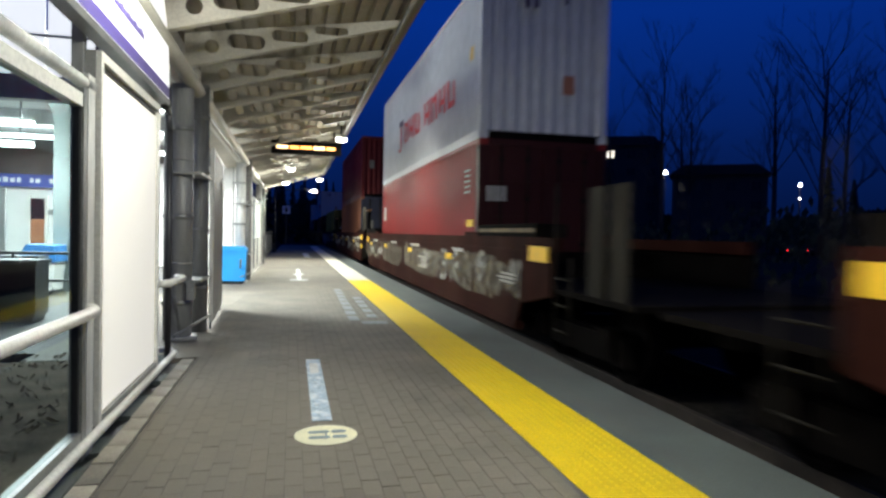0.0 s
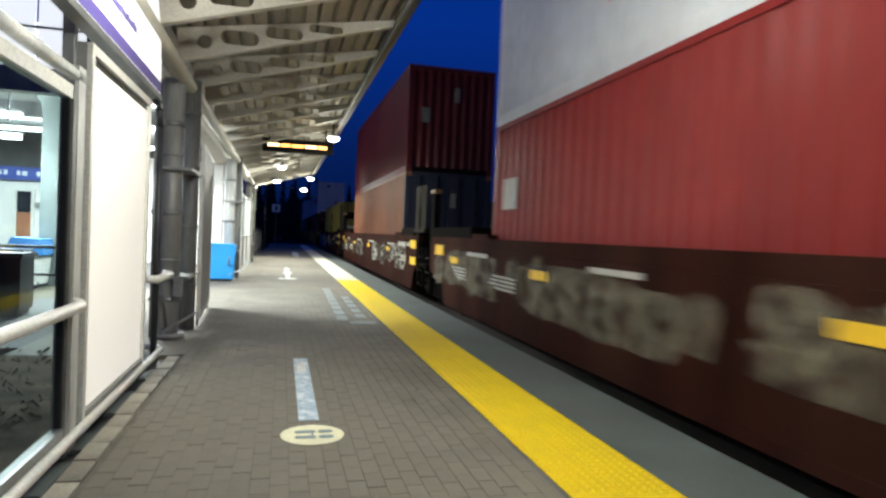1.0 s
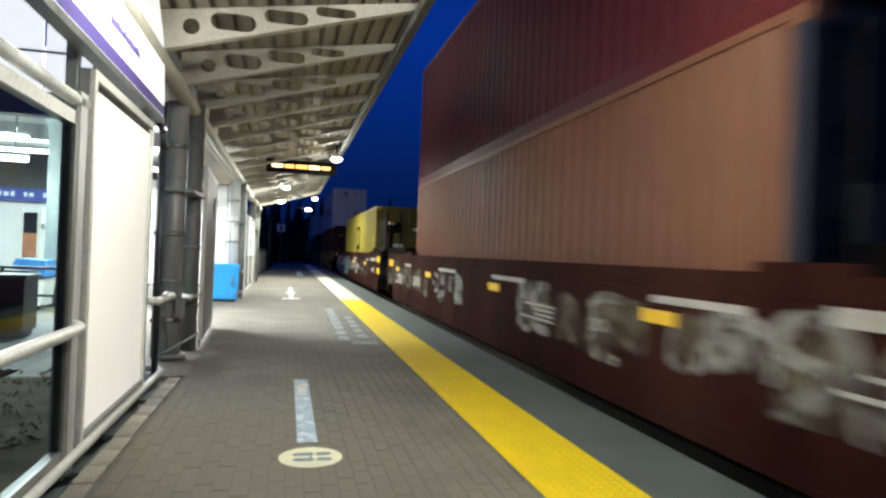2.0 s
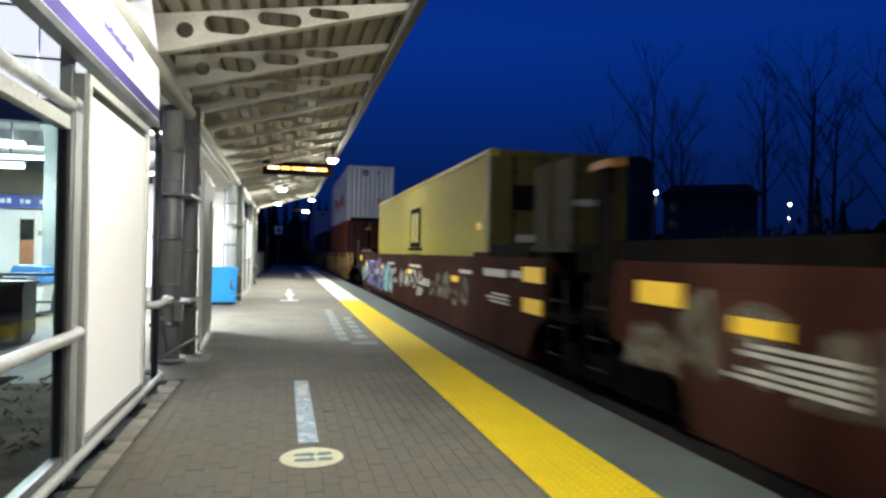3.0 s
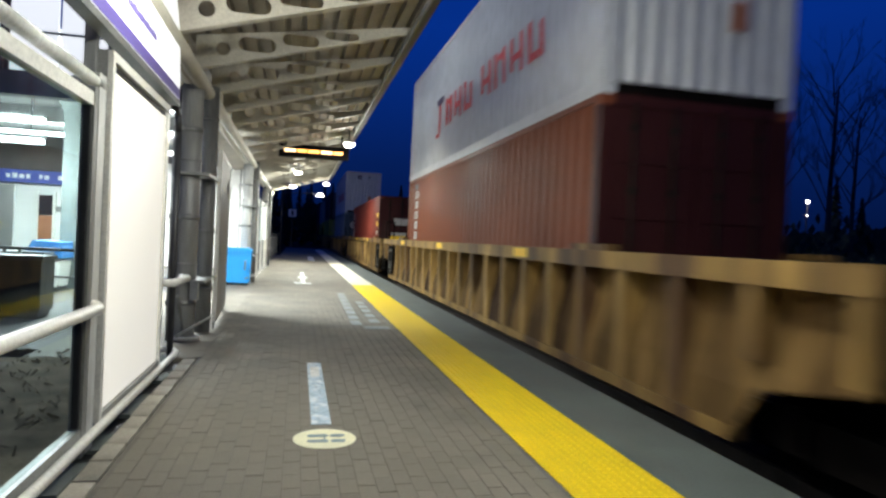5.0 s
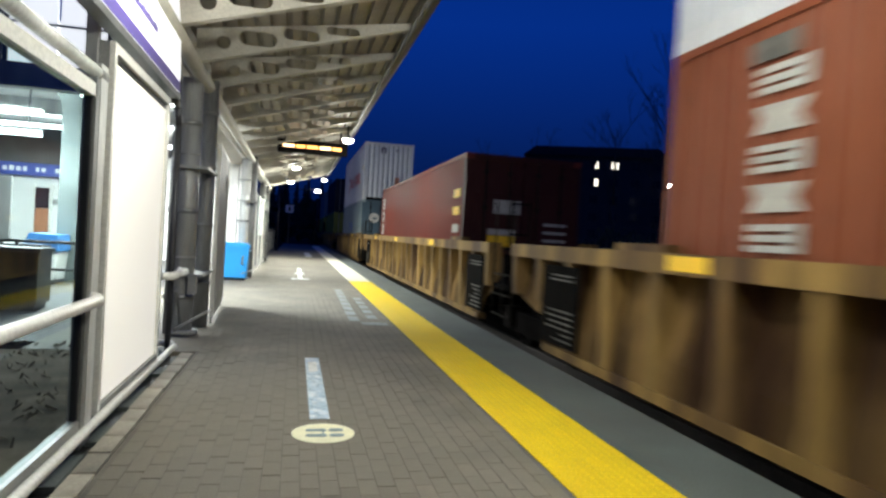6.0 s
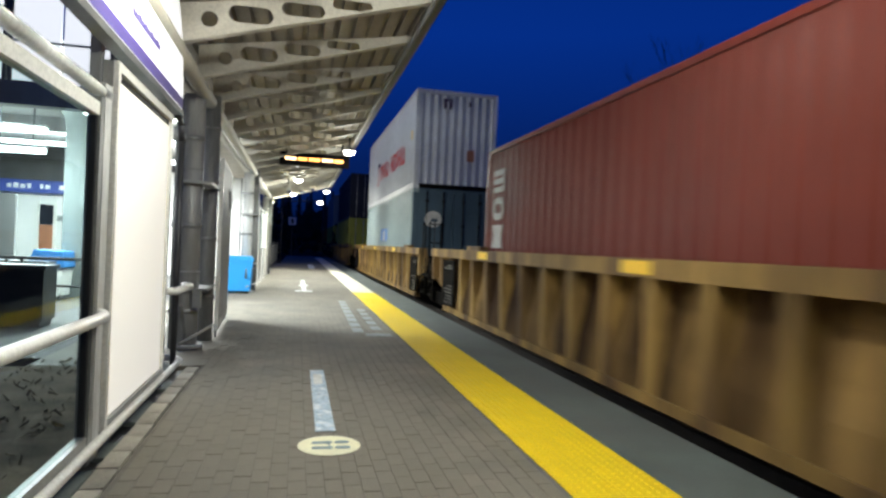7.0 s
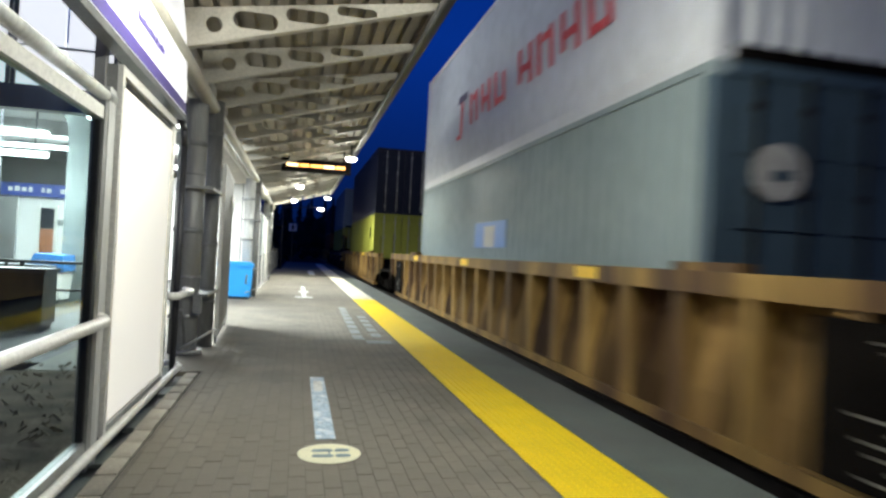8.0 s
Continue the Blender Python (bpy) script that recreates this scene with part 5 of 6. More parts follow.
def container(s, z, paint, label, near="doors", marks="", shaded_end=None, height=2.89):
    L, W, H = 12.19, 2.438, height
    c = empty("shipping_container", TRACK_X, s, z, label, "container", "containers")
    P = M[paint]
    # ends take a darker paint that holds their shade
    E = M[shaded_end] if shaded_end else P
    for sx in (-1, 1):
        x = sx * W / 2
        side = corrugated("side_wall", P, c, x * 0.992, 0.13, L - 0.13, 0.15, H - 0.06, "y", sx)
        part_box("bottom_rail", P, c, x, 0.16, 0.0, x - sx * 0.06, L - 0.16, 0.16, 0.006)
        part_box("top_rail", P, c, x, 0.16, H - 0.07, x - sx * 0.06, L - 0.16, H, 0.006)
        for y in (0.0, L - 0.14):
            part_box("corner_post", P if y else E, c, x, y, 0.12, x - sx * 0.13, y + 0.14, H - 0.12, 0.008)
        if sx < 0:
            front = side
    bm = bmesh.new()
    box(bm, -0.083, -0.091, 0, 0.083, 0.091, 0.118)
    me_c = mesh_of("corner_casting", bm, P, 0.008)
    for x in (-W / 2 + 0.081, W / 2 - 0.081):
        for y in (0.089, L - 0.089):
            for zz in (0, H - 0.118):
                cc_ = new("corner_casting", me_c)
                cc_.parent = c
                cc_.location = (x, y, zz)
    part_box("roof_panel", P, c, -W / 2 + 0.06, 0.06, H - 0.03, W / 2 - 0.06, L - 0.06, H - 0.01)
    part_box("floor", M["car_black"], c, -W / 2 + 0.06, 0.06, 0.05, W / 2 - 0.06, L - 0.06, 0.15)
    for y, kind, o in ((0.0, near, -1), (L, "doors" if near == "wall" else "wall", 1)):
        # sill below a wall end is coloured black for the gap's shadow
        part_box("end_sill", M["car_black"] if kind == "wall" else E, c, -W / 2 + 0.13, y - o * 0.001, 0.0, W / 2 - 0.13, y - o * 0.12, 0.14, 0.006)
        part_box("end_header", E, c, -W / 2 + 0.13, y - o * 0.001, H - 0.12, W / 2 - 0.13, y - o * 0.10, H, 0.006)
        if kind == "wall":
            ew = corrugated("end_wall", E, c, y - o * 0.03, -W / 2 + 0.13, W / 2 - 0.13, 0.14, H - 0.12, "x", o, 0.24, 0.05)
        else:
            for sx in (-1, 1):
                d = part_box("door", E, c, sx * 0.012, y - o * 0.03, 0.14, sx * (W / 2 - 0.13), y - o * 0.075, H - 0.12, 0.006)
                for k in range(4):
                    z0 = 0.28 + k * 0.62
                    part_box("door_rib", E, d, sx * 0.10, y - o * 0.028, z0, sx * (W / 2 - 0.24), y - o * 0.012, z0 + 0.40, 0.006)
                for u in (0.30, 0.80):
                    bm = bmesh.new()
                    rod(bm, (sx * u, y + o * 0.004, 0.10), (sx * u, y + o * 0.004, H - 0.08), 0.020, 8)
                    for z0 in (0.3, 1.0, 1.8, 2.5):
                        box(bm, sx * u - 0.05, y - o * 0.012, z0, sx * u + 0.05, y + o * 0.012, z0 + 0.07)
                    part("lock_rod", bm, M["plate"] if shaded_end else M["panel_grey"], d)
    xs = -W / 2 - 0.001
    if marks == "white_line":
        for y0, w, k in ((7.15, 0.55, 0), (6.32, 0.6, 1), (5.5, 0.6, 2), (4.25, 0.62, 1), (3.45, 0.62, 0), (2.62, 0.62, 1), (1.8, 0.62, 2)):
            bm = bmesh.new()
            for u, lo, hi in ((0.0, 0.92, 1.54 - 0.10 * (k == 2)), (w - 0.16, 0.92 + 0.08 * (k == 1), 1.54)):
                q = 0.14 * (hi - lo)
                prism(bm, [(y0 + u, lo), (y0 + u + 0.15, lo), (y0 + u + 0.15 + q, hi), (y0 + u + q, hi)], "x", xs - 0.004, xs)
            zb = (1.36, 1.14, 0.93)[k]
            box(bm, xs - 0.0035, y0 + 0.19, zb, xs - 0.0005, y0 + w - 0.15, zb + 0.12)
            part("lettering", bm, M["mark_red"], front)
        part_box("emblem", M["mark_red"], front, xs - 0.004, 8.30, 0.86, xs, 8.46, 1.52)
        part_box("emblem", M["mark_ink"], front, xs - 0.004, 8.02, 1.52, xs, 8.72, 1.68)
        part_box("emblem", M["mark_red"], front, xs - 0.004, 8.36, 0.76, xs, 8.74, 0.86)
        part_box("label_plate", M["mark_yellow"], front, xs - 0.004, 0.5, 1.5, xs, 0.68, 1.75)
        part_box("emblem", M["mark_ink"], c, -0.42, -0.006, 2.36, -0.16, -0.002, 2.66, 0, "dark square emblem")
        part_box("emblem_bar", M["box_white"], c, -0.32, -0.010, 2.36, -0.26, -0.007, 2.58)
        part_box("label_plate", M["door_brown"], c, 0.34, -0.006, 0.86, 0.56, -0.002, 1.20)
        part_box("label_plate", M["mark_ink"], c, 0.34, -0.006, 2.48, 0.42, -0.002, 2.62)
    if marks == "red_box":
        part_box("label_plate", M["mark_white"], front, xs - 0.004, 11.2, 1.6, xs, 11.75, 2.05)
        for i in range(5):
            part_box("stencil", M["mark_white"], front, xs - 0.004, 0.55, 2.35 - i * 0.10, xs, 0.95 - 0.07 * (i % 2), 2.39 - i * 0.10)
        part_box("label_plate", M["mark_yellow"], front, xs - 0.004, 0.3, 1.32, xs, 0.72, 1.45)
        part_box("sheet_label", M["mark_white"], c, -1.08, -0.022, 1.78, -0.70, -0.016, 2.05)
    if marks == "vertical":
        upright_shapes(front, xs, 10.88, (2.42, 2.14, 1.86, 1.58, 1.30, 1.02), 0.50, 0.20, (0, 2, 0, 2, 0, 1))
        part_box("label_plate", M["mark_dim"], front, xs - 0.004, 10.75, 2.56, xs, 11.2, 2.72)
    if marks == "brown_box":
        for i in range(4):
            part_box("label_plate", M["mark_yellow"] if i > 1 else M["mark_white"], front, xs - 0.004, 0.35, 0.95 + i * 0.36, xs, 0.85, 1.12 + i * 0.36)
        part_box("lettering", M["mark_white"], c, -0.62, -0.022, 1.72, -0.05, -0.016, 2.0)
        part_box("sheet_label", M["mark_white"], c, -0.72, -0.022, 1.30, -0.1, -0.016, 1.42)
        part_box("sheet_label", M["mark_yellow"], c, -0.72, -0.022, 1.08, -0.12, -0.016, 1.29)
        for i in range(4):
            part_box("stencil", M["mark_white"], c, 0.45, -0.022, 1.05 + i * 0.16, 0.95, -0.016, 1.11 + i * 0.16)
        upright_shapes(front, xs, 11.5, (2.32, 1.86, 1.40, 0.94), 0.54, 0.38, (0, 1, 2, 1))
    if marks == "yellow_box":
        u = part_box("power_unit", M["car_black"], front, xs - 0.010, 5.25, 1.34, xs, 6.45, 2.3, 0, "dark recessed vent panel")
        part_box("vent", P, u, xs - 0.016, 5.45, 1.46, xs - 0.0105, 5.78, 2.18)
        part_box("vent", P, u, xs - 0.016, 5.92, 1.46, xs - 0.0105, 6.25, 2.18)
        part_box("vent_foot", M["car_black"], u, xs - 0.010, 5.0, 1.26, xs, 6.7, 1.32)
        for yy in (5.3, 6.0):
            part_box("hatch", M["car_black"], u, xs - 0.010, yy, 1.02, xs, yy + 0.38, 1.18)
        part_box("label_plate", M["mark_yellow"], front, xs - 0.004, 0.38, 1.6, xs, 0.62, 1.72)
        part_box("hatch", M["car_black"], c, -0.84, -0.022, 1.92, -0.28, -0.016, 2.32)
        part_box("sheet_label", M["mark_white"], c, -0.76, -0.022, 1.40, -0.2, -0.016, 1.52)
        part_box("sheet_label", M["mark_white"], c, 0.15, -0.022, 2.02, 0.75, -0.016, 2.13)
    if marks == "grey_box":
        part_box("label_plate", M["mark_blue"], front, xs - 0.004, 5.1, 1.35, xs, 6.9, 1.8)
        part_box("label_plate", M["mark_white"], front, xs - 0.008, 5.7, 1.36, xs - 0.0045, 6.3, 1.72)
        bm = bmesh.new()
        prism(bm, stadium(-0.6, 2.0, 0.52, 0.48), "y", -0.022, -0.016)
        part("emblem", bm, M["mark_white"], c)
        part_box("emblem_bar", M["box_grey_shade"], c, -0.66, -0.027, 1.93, -0.46, -0.0225, 2.02)
    if marks == "label":
        part_box("sheet_label", M["mark_dim"], c, 0.05, -0.022, 1.95, 0.20, -0.016, 2.35)
        part_box("sheet_label", M["mark_dim"], c, -0.85, -0.022, 1.35, -0.62, -0.016, 1.75)
    if marks == "lime":
        part_box("vent", M["car_black"], front, xs - 0.006, 1.2, 1.8, xs, 1.6, 2.3)
    MOVERS.append((c, s, z))
    return c


Z1, Z2 = 0.165, 3.056
A, B, C, D, EE, F_, G, H_, I_ = 10.75, 30.42, 50.24, 74.15, 93.3, 112.9, 136.1, 155.7, 175.3
well_car("brown", -13.05, "joint", "coupler", 1, "brown weathered well car with an empty end platform", False)
ca = well_car("brown", A, "coupler", "joint", 2, "brown steel well car covered with pale graffiti")
for k, (y0, y1) in enumerate(((-2.6, 1.6), (1.9, 6.4), (6.7, 11.0), (11.3, 15.0))):
    bm = bmesh.new()
    prism(bm, rounded_blob(random.Random(60 + k), (y0 + y1) / 2, 0.72, (y1 - y0) * 0.92, 0.62, 34), "x", SIDE_X - 0.0012, SIDE_X - 0.0004)
    part("graffiti", bm, M["spray_fade"], ca, "faded beige sprayed panel")
graffiti(ca, 21, -3.0, 4.6, ("spray_fade", "spray_grey", "spray_white"), 9, 0.6)
graffiti(ca, 22, 5.6, 15.2, ("spray_fade", "spray_grey", "spray_fade"), 12, 0.58)
cb = well_car("brown", B, "joint", "joint", 3, "brown steel well car with white graffiti and stencils")
graffiti(cb, 23, 7.0, 9.4, ("spray_white", "car_brown", "spray_grey"), 4, 0.62)
graffiti(cb, 24, -1.4, 4.5, ("spray_fade", "spray_white", "spray_grey"), 9, 0.6)
graffiti(cb, 28, 9.8, 15.2, ("spray_fade", "spray_grey", "spray_fade"), 9, 0.6)
cc = well_car("brown", C, "joint", "coupler", 4, "brown steel well car with white and violet graffiti")
graffiti(cc, 25, 0.2, 3.4, ("spray_grey", "car_brown", "spray_white"), 5, 0.6)
graffiti(cc, 27, 3.8, 7.8, ("spray_white", "car_brown", "car_brown"), 5, 0.85, 0.36, 1.1)
graffiti(cc, 29, 7.9, 9.5, ("spray_teal", "spray_teal", "spray_white"), 3, 0.75, 0.2, 1.1)
bm = bmesh.new()
prism(bm, rounded_blob(random.Random(5), 11.4, 0.64, 3.9, 0.92, 40), "x", SIDE_X - 0.0015, SIDE_X - 0.0005)
part("graffiti", bm, M["spray_violet"], cc, "violet sprayed lettering")
graffiti(cc, 26, 9.6, 13.3, ("spray_navy", "spray_violet", "spray_lilac"), 6, 0.6, 0.18, 1.13)
graffiti(cc, 36, 10.0, 13.3, ("spray_navy", "spray_lilac", "spray_navy"), 4, 0.42, 0.25, 1.12)
graffiti(cc, 37, 13.2, 14.9, ("spray_teal", "spray_lilac", "spray_white"), 3, 0.65, 0.25, 1.13)
well_car("tan", D, "coupler", "joint", 5, "tan ribbed well car, rust stained")
well_car("tan", EE, "joint", "joint", 6, "tan ribbed well car with black data panels")
well_car("tan", F_, "joint", "coupler", 7, "tan ribbed well car carrying two containers")
well_car("tan", G, "coupler", "joint", 8, "tan ribbed well car far along the train")
well_car("brown", H_, "joint", "joint", 9, "brown well car far along the train")
well_car("tan", I_, "joint", "coupler", 10, "tan well car at the far end of view")

container(A, Z1, "box_red", "red corrugated container with white stencils", "doors", "red_box", "box_end_shade")
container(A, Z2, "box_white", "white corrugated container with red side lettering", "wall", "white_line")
# navy paint stands in for shade on the tan container's doors
container(B, Z1, "box_tan", "dull tan and rust container with doors coloured dark for shade", "doors", "label", "box_navy")
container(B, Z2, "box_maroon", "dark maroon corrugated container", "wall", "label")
container(C, Z1, "box_yellow", "yellow container with a dark vent panel", "doors", "yellow_box", "box_yellow_shade")
container(D, Z1, "box_orange", "orange brown container with upright white lettering", "doors", "vertical", "box_end_shade")
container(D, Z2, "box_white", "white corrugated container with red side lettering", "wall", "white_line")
container(EE, Z1, "box_brown", "red brown container with white lettering on its doors", "doors", "brown_box", "box_end_shade")
container(F_, Z1, "box_grey", "blue grey container with a round white emblem", "doors", "grey_box", "box_grey_shade")
container(F_, Z2, "box_white", "white corrugated container with red side lettering", "wall", "white_line")
container(G, Z1, "box_lime", "yellow green container far along the train", "doors", "lime")
container(G, Z2, "box_navy", "dark navy container stacked far along the train", "doors", "")
container(H_, Z1, "box_lime", "yellow green container at the end of view", "doors", "lime")
container(H_, Z2, "box_grey", "grey container stacked at the end of view", "wall", "")

container(I_, Z1, "box_orange", "orange brown container at the end of view", "doors", "")
container(I_, Z2, "box_navy", "dark navy container stacked at the end of view", "wall", "")

# ---------------------------------------------------------------- across the tracks
def apartment(x, y, w, d, h, rz, lit, label):
    b = empty("apartment_building", x, y, -0.75, label, "building")
    b.rotation_euler = (0, 0, radians(rz))
    part_box("wall", M["facade"], b, -w / 2, 0, 0, w / 2, d, h)
    bm = bmesh.new()
    prism(bm, [(-w / 2 - 0.6, h), (w / 2 + 0.6, h), (w / 2 - 1.5, h + 1.6), (-w / 2 + 1.5, h + 1.6)], "y", -0.6, d + 0.6)
    part("roof", bm, M["roof"], b)
    n = int(w / 3.2)
    floors = int(h / 3.0)
    for f in range(floors):
        for i in range(n):
            wx = -w / 2 + 1.6 + i * (w - 3.2) / max(1, n - 1)
            win = part_box("window", M["roof"], b, wx - 0.75, -0.06, f * 3.0 + 0.9, wx + 0.75, 0.0, f * 3.0 + 2.3)
            for q in (-0.36, 0.36):
                on = (f, i) in lit and (lit[(f, i)] == 2 or q > 0)
                part_box("pane", M["window_lit"] if on else M["pane_dark"], win, wx + q - 0.3, -0.075, f * 3.0 + 1.0, wx + q + 0.3, -0.061, f * 3.0 + 2.2)
    return b


apartment(50.8, 102.6, 24, 14, 18.1, -24, {(5, 3): 1, (5, 4): 2, (4, 3): 1, (4, 2): 1}, "dark apartment block with a few lit windows")
apartment(66, 88, 14, 10, 12.4, -36, {}, "dark low house with a pitched roof")


def street_lamp(x, y, h, r, label):
    s = empty("street_lamp", x, y, -0.75, label, "street lamp", "street lamps")
    bm = bmesh.new()
    rod(bm, (0, 0, 0), (0, 0, h), 0.1, 8, 0.06)
    part("pole", bm, M["dark_steel"], s)
    bm = bmesh.new()
    bmesh.ops.create_uvsphere(bm, u_segments=12, v_segments=8, radius=r, matrix=Matrix.Translation((0, -0.05, h)))
    part("head", bm, M["street_on"], s)
    bm = bmesh.new()
    rod(bm, (0, 0.1, h), (0, 0.8, h + 0.2), 0.05, 6)
    part("arm", bm, M["dark_steel"], s)


street_lamp(48.0, 75, 10.85, 0.22, "lit street lamp in front of dark houses")
street_lamp(78.6, 85, 11.1, 0.20, "lit street lamp on a dark street")
street_lamp(78.7, 85.2, 8.9, 0.14, "small lit lamp on a dark street")
street_lamp(95, 80, 4.2, 0.10, "small lit lamp on a dark street")
street_lamp(83, 90, 4.5, 0.10, "small lit lamp on a dark street")
street_lamp(104, 78, 5.5, 0.14, "small lit lamp on a dark street")


def parked_car(x, y, rz, label):
    c = empty("parked_car", x, y, -0.75, label, "car", "parked cars")
    c.rotation_euler = (0, 0, radians(rz))
    bm = bmesh.new()
    prism(bm, [(-2.1, 0.35), (2.1, 0.35), (2.15, 0.75), (1.9, 0.9), (1.1, 0.98), (0.5, 1.42), (-1.1, 1.45), (-1.8, 0.98), (-2.15, 0.9)], "y", -0.85, 0.85)
    part("body", bm, M["black"], c, bevel=0.05)
    for wx in (-1.35, 1.35):
        for wy in (-0.86, 0.68):
            bm = bmesh.new()
            rod(bm, (wx, wy, 0.32), (wx, wy + 0.18, 0.32), 0.32, 14)
            part("wheel", bm, M["car_black"], c)
    for wy in (-0.7, 0.5):
        part_box("tail_light", M["red_on"], c, -2.2, wy, 0.72, -2.14, wy + 0.22, 0.86)


parked_car(70.5, 78, 60, "dark parked car with red tail lights on")
parked_car(76, 80, 60, "dark parked car on a dim street")


def branch(bm, p, d, length, r, depth, rng):
    q = p + d * length
    rod(bm, p, q, r, 4 if depth else 3, r * 0.6)
    if depth == 0:
        return
    for i in range(rng.choice((2, 3, 3))):
        nd = (d + Vector((rng.uniform(-0.6, 0.6), rng.uniform(-0.6, 0.6), rng.uniform(-0.05, 0.45)))).normalized()
        t = rng.uniform(0.55, 1.0)
        branch(bm, p + d * length * t, nd, length * rng.uniform(0.5, 0.75), r * 0.55, depth - 1, rng)


def bare_tree(x, y, h, seed):
    rng = random.Random(seed)
    t = empty("bare_tree", x, y, -0.75, "tall leafless tree with thin bare branches", "tree", "bare trees")
    bm = bmesh.new()
    rod(bm, (0, 0, 0), (0, 0, h * 0.4), h * 0.014, 8, h * 0.010)
    rod(bm, (0, 0, h * 0.4), (rng.uniform(-0.6, 0.6), 0, h * 0.85), h * 0.010, 6, h * 0.003)
    part("trunk", bm, M["bark"], t)
    bm = bmesh.new()
    for i in range(12):
        z = h * (0.26 + 0.05 * i)
        a = rng.uniform(0, 6.28)
        d = Vector((math.cos(a) * 0.5, math.sin(a) * 0.5, rng.uniform(0.6, 1.1))).normalized()
        branch(bm, Vector((0, 0, z)), d, h * rng.uniform(0.14, 0.24), h * 0.0032, 4, rng)
    part("crown", bm, M["bark"], t)


for i, (x, y, h) in enumerate(((52, 82, 27), (58, 84, 23), (66, 76, 28), (72, 74, 31), (78, 76, 27), (84, 72, 30), (91, 70, 28), (47, 88, 22), (62, 92, 26), (40, 100, 19), (33, 108, 18), (99, 72, 24))):
    bare_tree(x, y, h, 100 + i)


def conifer(x, y, h, seed):
    rng = random.Random(seed)
    t = empty("conifer_tree", x, y, -0.75, "dark conifer with drooping needle boughs", "tree", "conifers")
    bm = bmesh.new()
    rod(bm, (0, 0, 0), (0, 0, h), h * 0.02, 8, 0.03)
    part("trunk", bm, M["bark"], t)
    bm = bmesh.new()
    for i in range(420):
        f = rng.random() ** 0.8
        z = h * (0.10 + 0.9 * f)
        r = (1 - f) * h * 0.22 * rng.uniform(0.5, 1.15) + 0.1
        a = rng.uniform(0, 6.28)
        c, s = math.cos(a), math.sin(a)
        w = 0.25 + 0.4 * (1 - f)
        tip = (r * c, r * s, z - r * 0.35)
        v = [bm.verts.new(p) for p in ((0.1 * c, 0.1 * s, z + 0.2), (r * 0.6 * c - w * s, r * 0.6 * s + w * c, z - r * 0.15), tip, (r * 0.6 * c + w * s, r * 0.6 * s - w * c, z - r * 0.15))]
        bm.faces.new(v)
    part("crown", bm, M["conifer"], t)


for i, (x, y, h) in enumerate(((83, 84, 15), (87, 83, 12), (100, 82, 13), (106, 84, 16), (38, 118, 13), (30, 122, 12), (22, 140, 14), (15, 150, 13), (8, 160, 15), (2, 170, 14), (-6, 165, 16), (-12, 150, 14), (-3, 120, 11), (4, 235, 22), (-8, 96, 12), (-11, 88, 13), (-5, 104, 12), (-1.5, 98, 9), (-14, 92, 14), (-3.5, 84, 8), (0, 225, 20), (9, 240, 22), (14, 230, 20), (-4, 215, 20), (-17, 84, 13), (18, 210, 18))):
    conifer(x, y, h, 300 + i)
# a hedge of dark scrub beyond the second track
rng = random.Random(77)
bm = bmesh.new()
for i in range(9000):
    y = rng.uniform(-20, 150)
    x = 19 + rng.uniform(-2.2, 2.2) + y * 0.08
    h = (2.6 + 0.8 * math.sin(y * 0.35) + 0.5 * math.sin(y * 1.3)) * rng.random() ** 0.6
    a, w = rng.uniform(0, 6.28), rng.uniform(0.08, 0.22)
    c, s = math.cos(a) * w, math.sin(a) * w
    z = -0.75 + h
    v = [bm.verts.new(p) for p in ((x - c, y - s, z), (x, y, z - w), (x + c, y + s, z + 0.05), (x + 0.05, y, z + w * 1.4))]
    bm.faces.new(v)
scrub = part("scrub", bm, M["conifer"])
tagged(scrub, "dark leafy scrub beyond the tracks", "bushes", kind="stuff")

# dark woods closing the view past the houses
rng = random.Random(78)
bm = bmesh.new()
for i in range(9000):
    a = rng.uniform(-0.35, 1.45)
    d = rng.uniform(118, 128)
    x, y = d * math.sin(a), d * math.cos(a)
    top = 6.2 + 1.4 * math.sin(a * 23) + 0.9 * math.sin(a * 61) + 0.5 * math.sin(a * 140)
    z = -0.75 + top * rng.random() ** 0.55
    w = rng.uniform(0.4, 0.9)
    c, q = math.cos(a) * w, -math.sin(a) * w
    v = [bm.verts.new(p) for p in ((x - c, y - q, z), (x, y, z - w * 0.9), (x + c, y + q, z + 0.1 * w), (x, y + 0.1, z + w))]
    bm.faces.new(v)
tagged(part("far_woods", bm, M["conifer"]), "dark band of distant woods past the houses", "woods", kind="stuff")

# ---------------------------------------------------------------- tactile strip, pavers and kerb tiles
strip = empty("tactile_strip", 0, 0, 0, "yellow tactile warning strip of studded panels", "tactile strip", kind="structure")
W2 = (STRIP[1] - STRIP[0]) / 2
me_panel = []
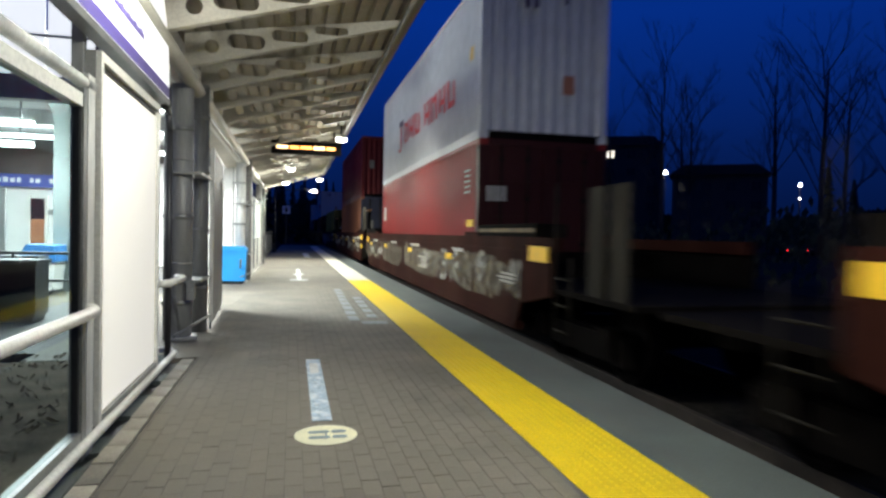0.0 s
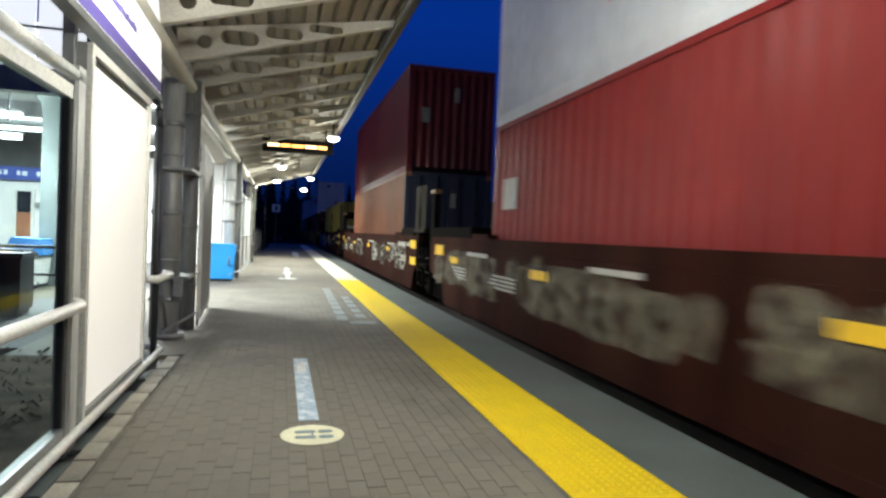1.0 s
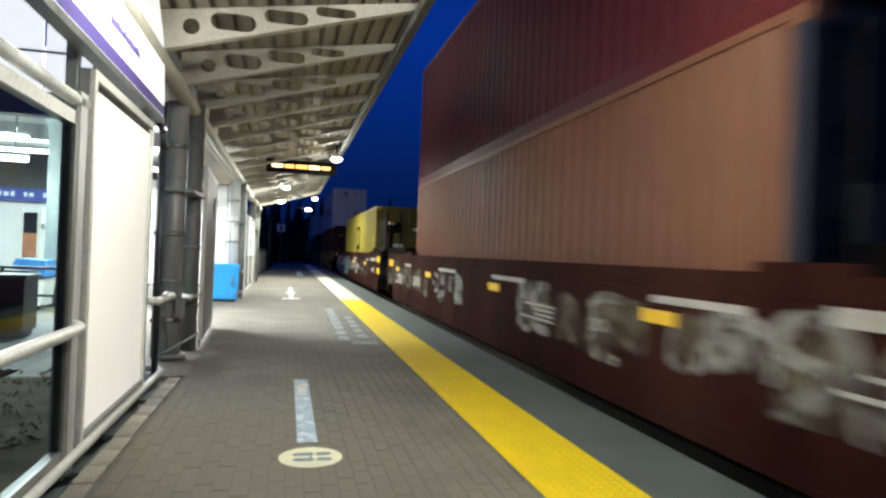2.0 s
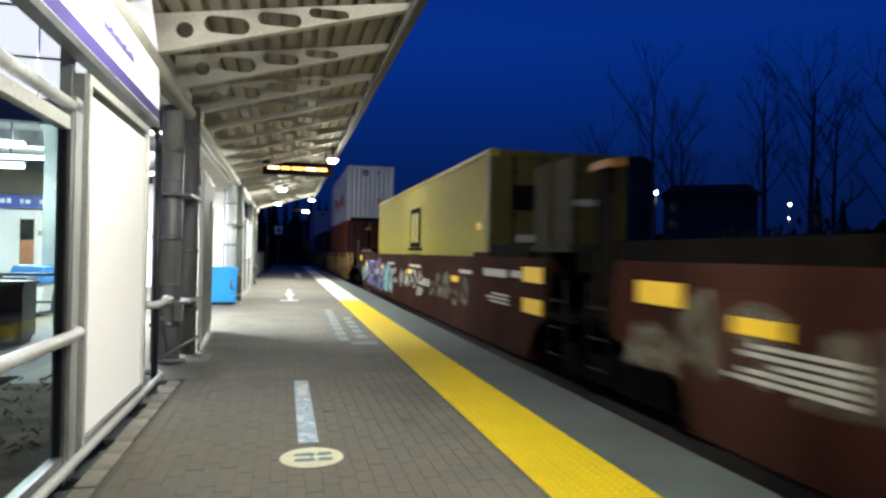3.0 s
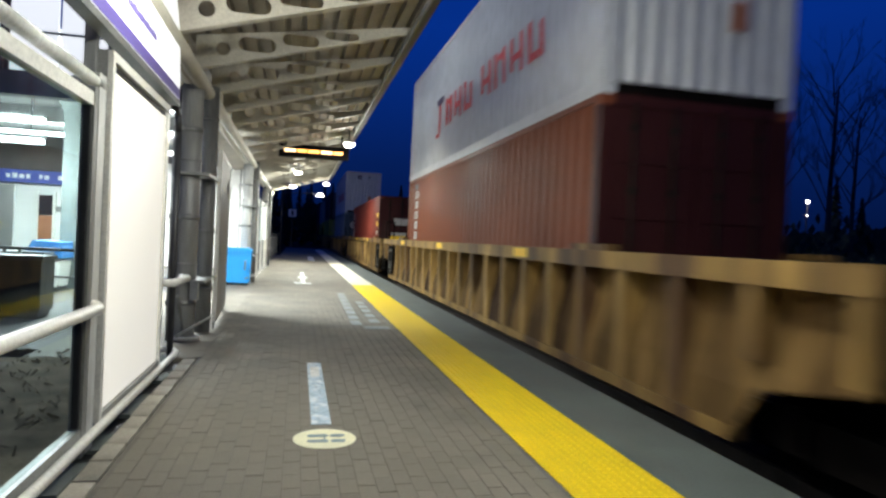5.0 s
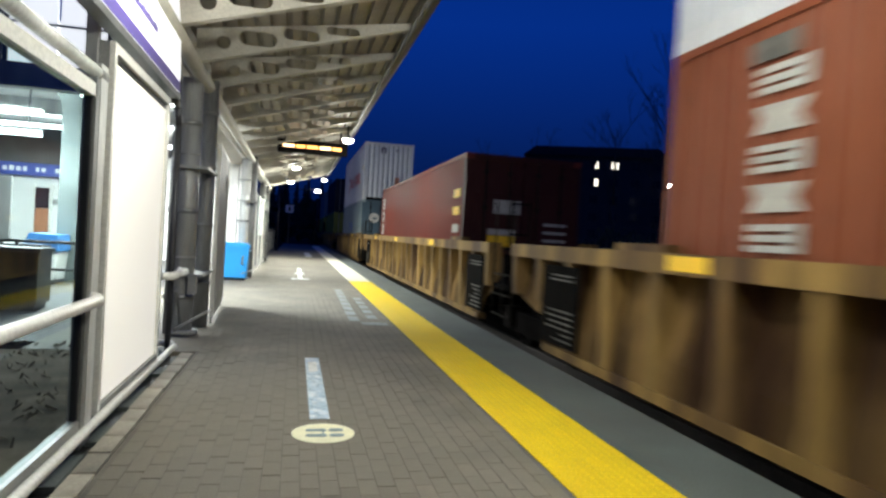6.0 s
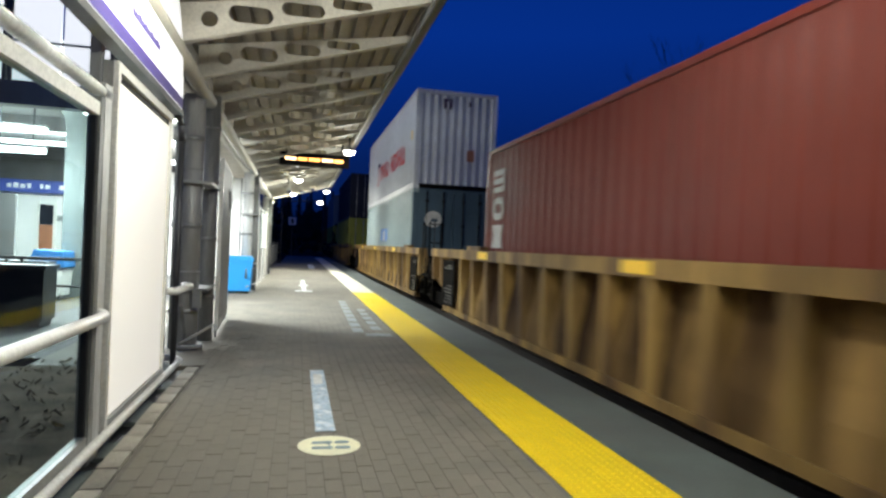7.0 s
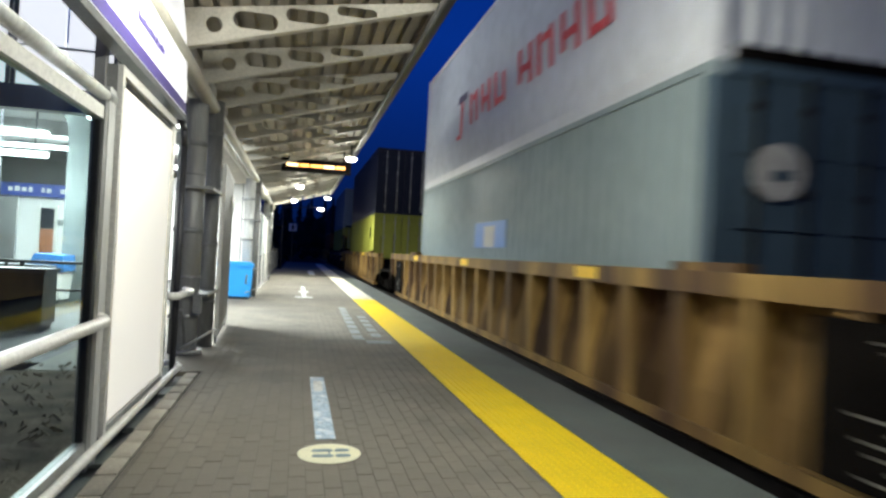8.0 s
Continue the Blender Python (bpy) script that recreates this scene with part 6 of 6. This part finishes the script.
for near in (True, False):
    bm = bmesh.new()
    box(bm, 0.0015, 0.002, -0.014, W2 - 0.0015, 0.608, 0.0)
    if near:
        for i in range(5):
            for j in range(10):
                cx, cy = 0.031 + i * 0.061, 0.031 + j * 0.0606
                r = []
                for rad, z in ((0.013, 0.0), (0.008, 0.0055)):
                    r.append([bm.verts.new((cx + rad * math.cos(k * math.pi / 3), cy + rad * math.sin(k * math.pi / 3), z)) for k in range(6)])
                for k in range(6):
                    bm.faces.new((r[0][k], r[0][(k + 1) % 6], r[1][(k + 1) % 6], r[1][k]))
                bm.faces.new(r[1])
    me_panel.append(mesh_of("tactile_panel", bm, M["tactile"]))
    if not near:
        me_panel.append(me_panel[1].copy())
        me_panel[2].materials.clear()
        me_panel[2].materials.append(M["tactile_pale"])
# panels turn paler far along the strip
for j in range(-6, 95):
    for i in (0, 1):
        ob = new("tactile_panel", me_panel[0 if j < 26 else (1 if j < 29 else 2)])
        ob.parent = strip
        ob.location = (STRIP[0] + i * W2, j * 0.61, 0)

# pavers in running bond, long side along the platform
PL, PW, GAP = 0.20, 0.10, 0.0026
bm = bmesh.new()
box(bm, 0, 0, -0.045, PW - GAP, PL - GAP, 0.0)
for v in bm.verts:
    if v.co.z > -0.01:
        v.co.x += 0.0015 if v.co.x < PW / 2 else -0.0015
        v.co.y += 0.0015 if v.co.y < PL / 2 else -0.0015
me_pav = mesh_of("paver", bm, M["paver"])
rng = random.Random(4)
count = 0
verts, faces = [], []
base_v = [v.co.copy() for v in me_pav.vertices]
base_f = [tuple(p.vertices) for p in me_pav.polygons]
nx = int((STRIP[0] + 1.02) / PW)
for i in range(nx):
    x = -1.02 + i * PW
    for j in range(-14, 197):
        y = j * PL + (PL / 2 if i % 2 else 0)
        dz = rng.uniform(-0.0015, 0.001)
        if i == 0 and y < 7.0:
            continue
        if 3.1 < y < 6.4 and x < 1.1 and count < 300:
            ob = new("paver", me_pav)
            ob.parent = platform
            ob.location = (x, y, dz)
            count += 1
        else:
            o = len(verts)
            verts += [(v.x + x, v.y + y, v.z + dz) for v in base_v]
            faces += [tuple(k + o for k in f) for f in base_f]
me = bpy.data.meshes.new("pavers")
me.from_pydata(verts, [], faces)
me.materials.append(M["paver"])
ob = new("pavers", me)
ob.parent = platform
ob["kind"] = "stuff"
far = part_box("far_paving", M["concrete"], platform, -1.02, 39.5, -0.044, STRIP[0] - 0.003, PLAT_END, -0.001)

bm = bmesh.new()
box(bm, 0, 0, -0.03, 0.12, 0.29, 0.006)
me_k = mesh_of("kerb_tile", bm, M["kerb"], 0.004)
for j in range(-10, 23):
    ob = new("kerb_tile", me_k)
    ob.parent = kerb
    ob.location = (-1.085 + rng.uniform(-0.006, 0.006), j * 0.30, rng.uniform(-0.008, 0.003))

# loose grey cover plates over parts of the drain
rng = random.Random(8)
for y, ln in ((2.3, 0.5), (3.45, 0.45), (4.15, 0.32), (4.9, 0.6), (6.0, 0.3)):
    cp = part_box("drain_cover", M["concrete"], gut, -1.19, y, -0.045, -1.10, y + ln, -0.012 + rng.uniform(-0.01, 0.004), 0.004)


def motions():
    for thing, s, z in MOVERS:
        walk(thing, [(0.0, pose(TRACK_X, s, z)), (4.0, pose(TRACK_X, s - SPEED * 4, z)), (8.0, pose(TRACK_X, s - SPEED * 8, z))])


motions()
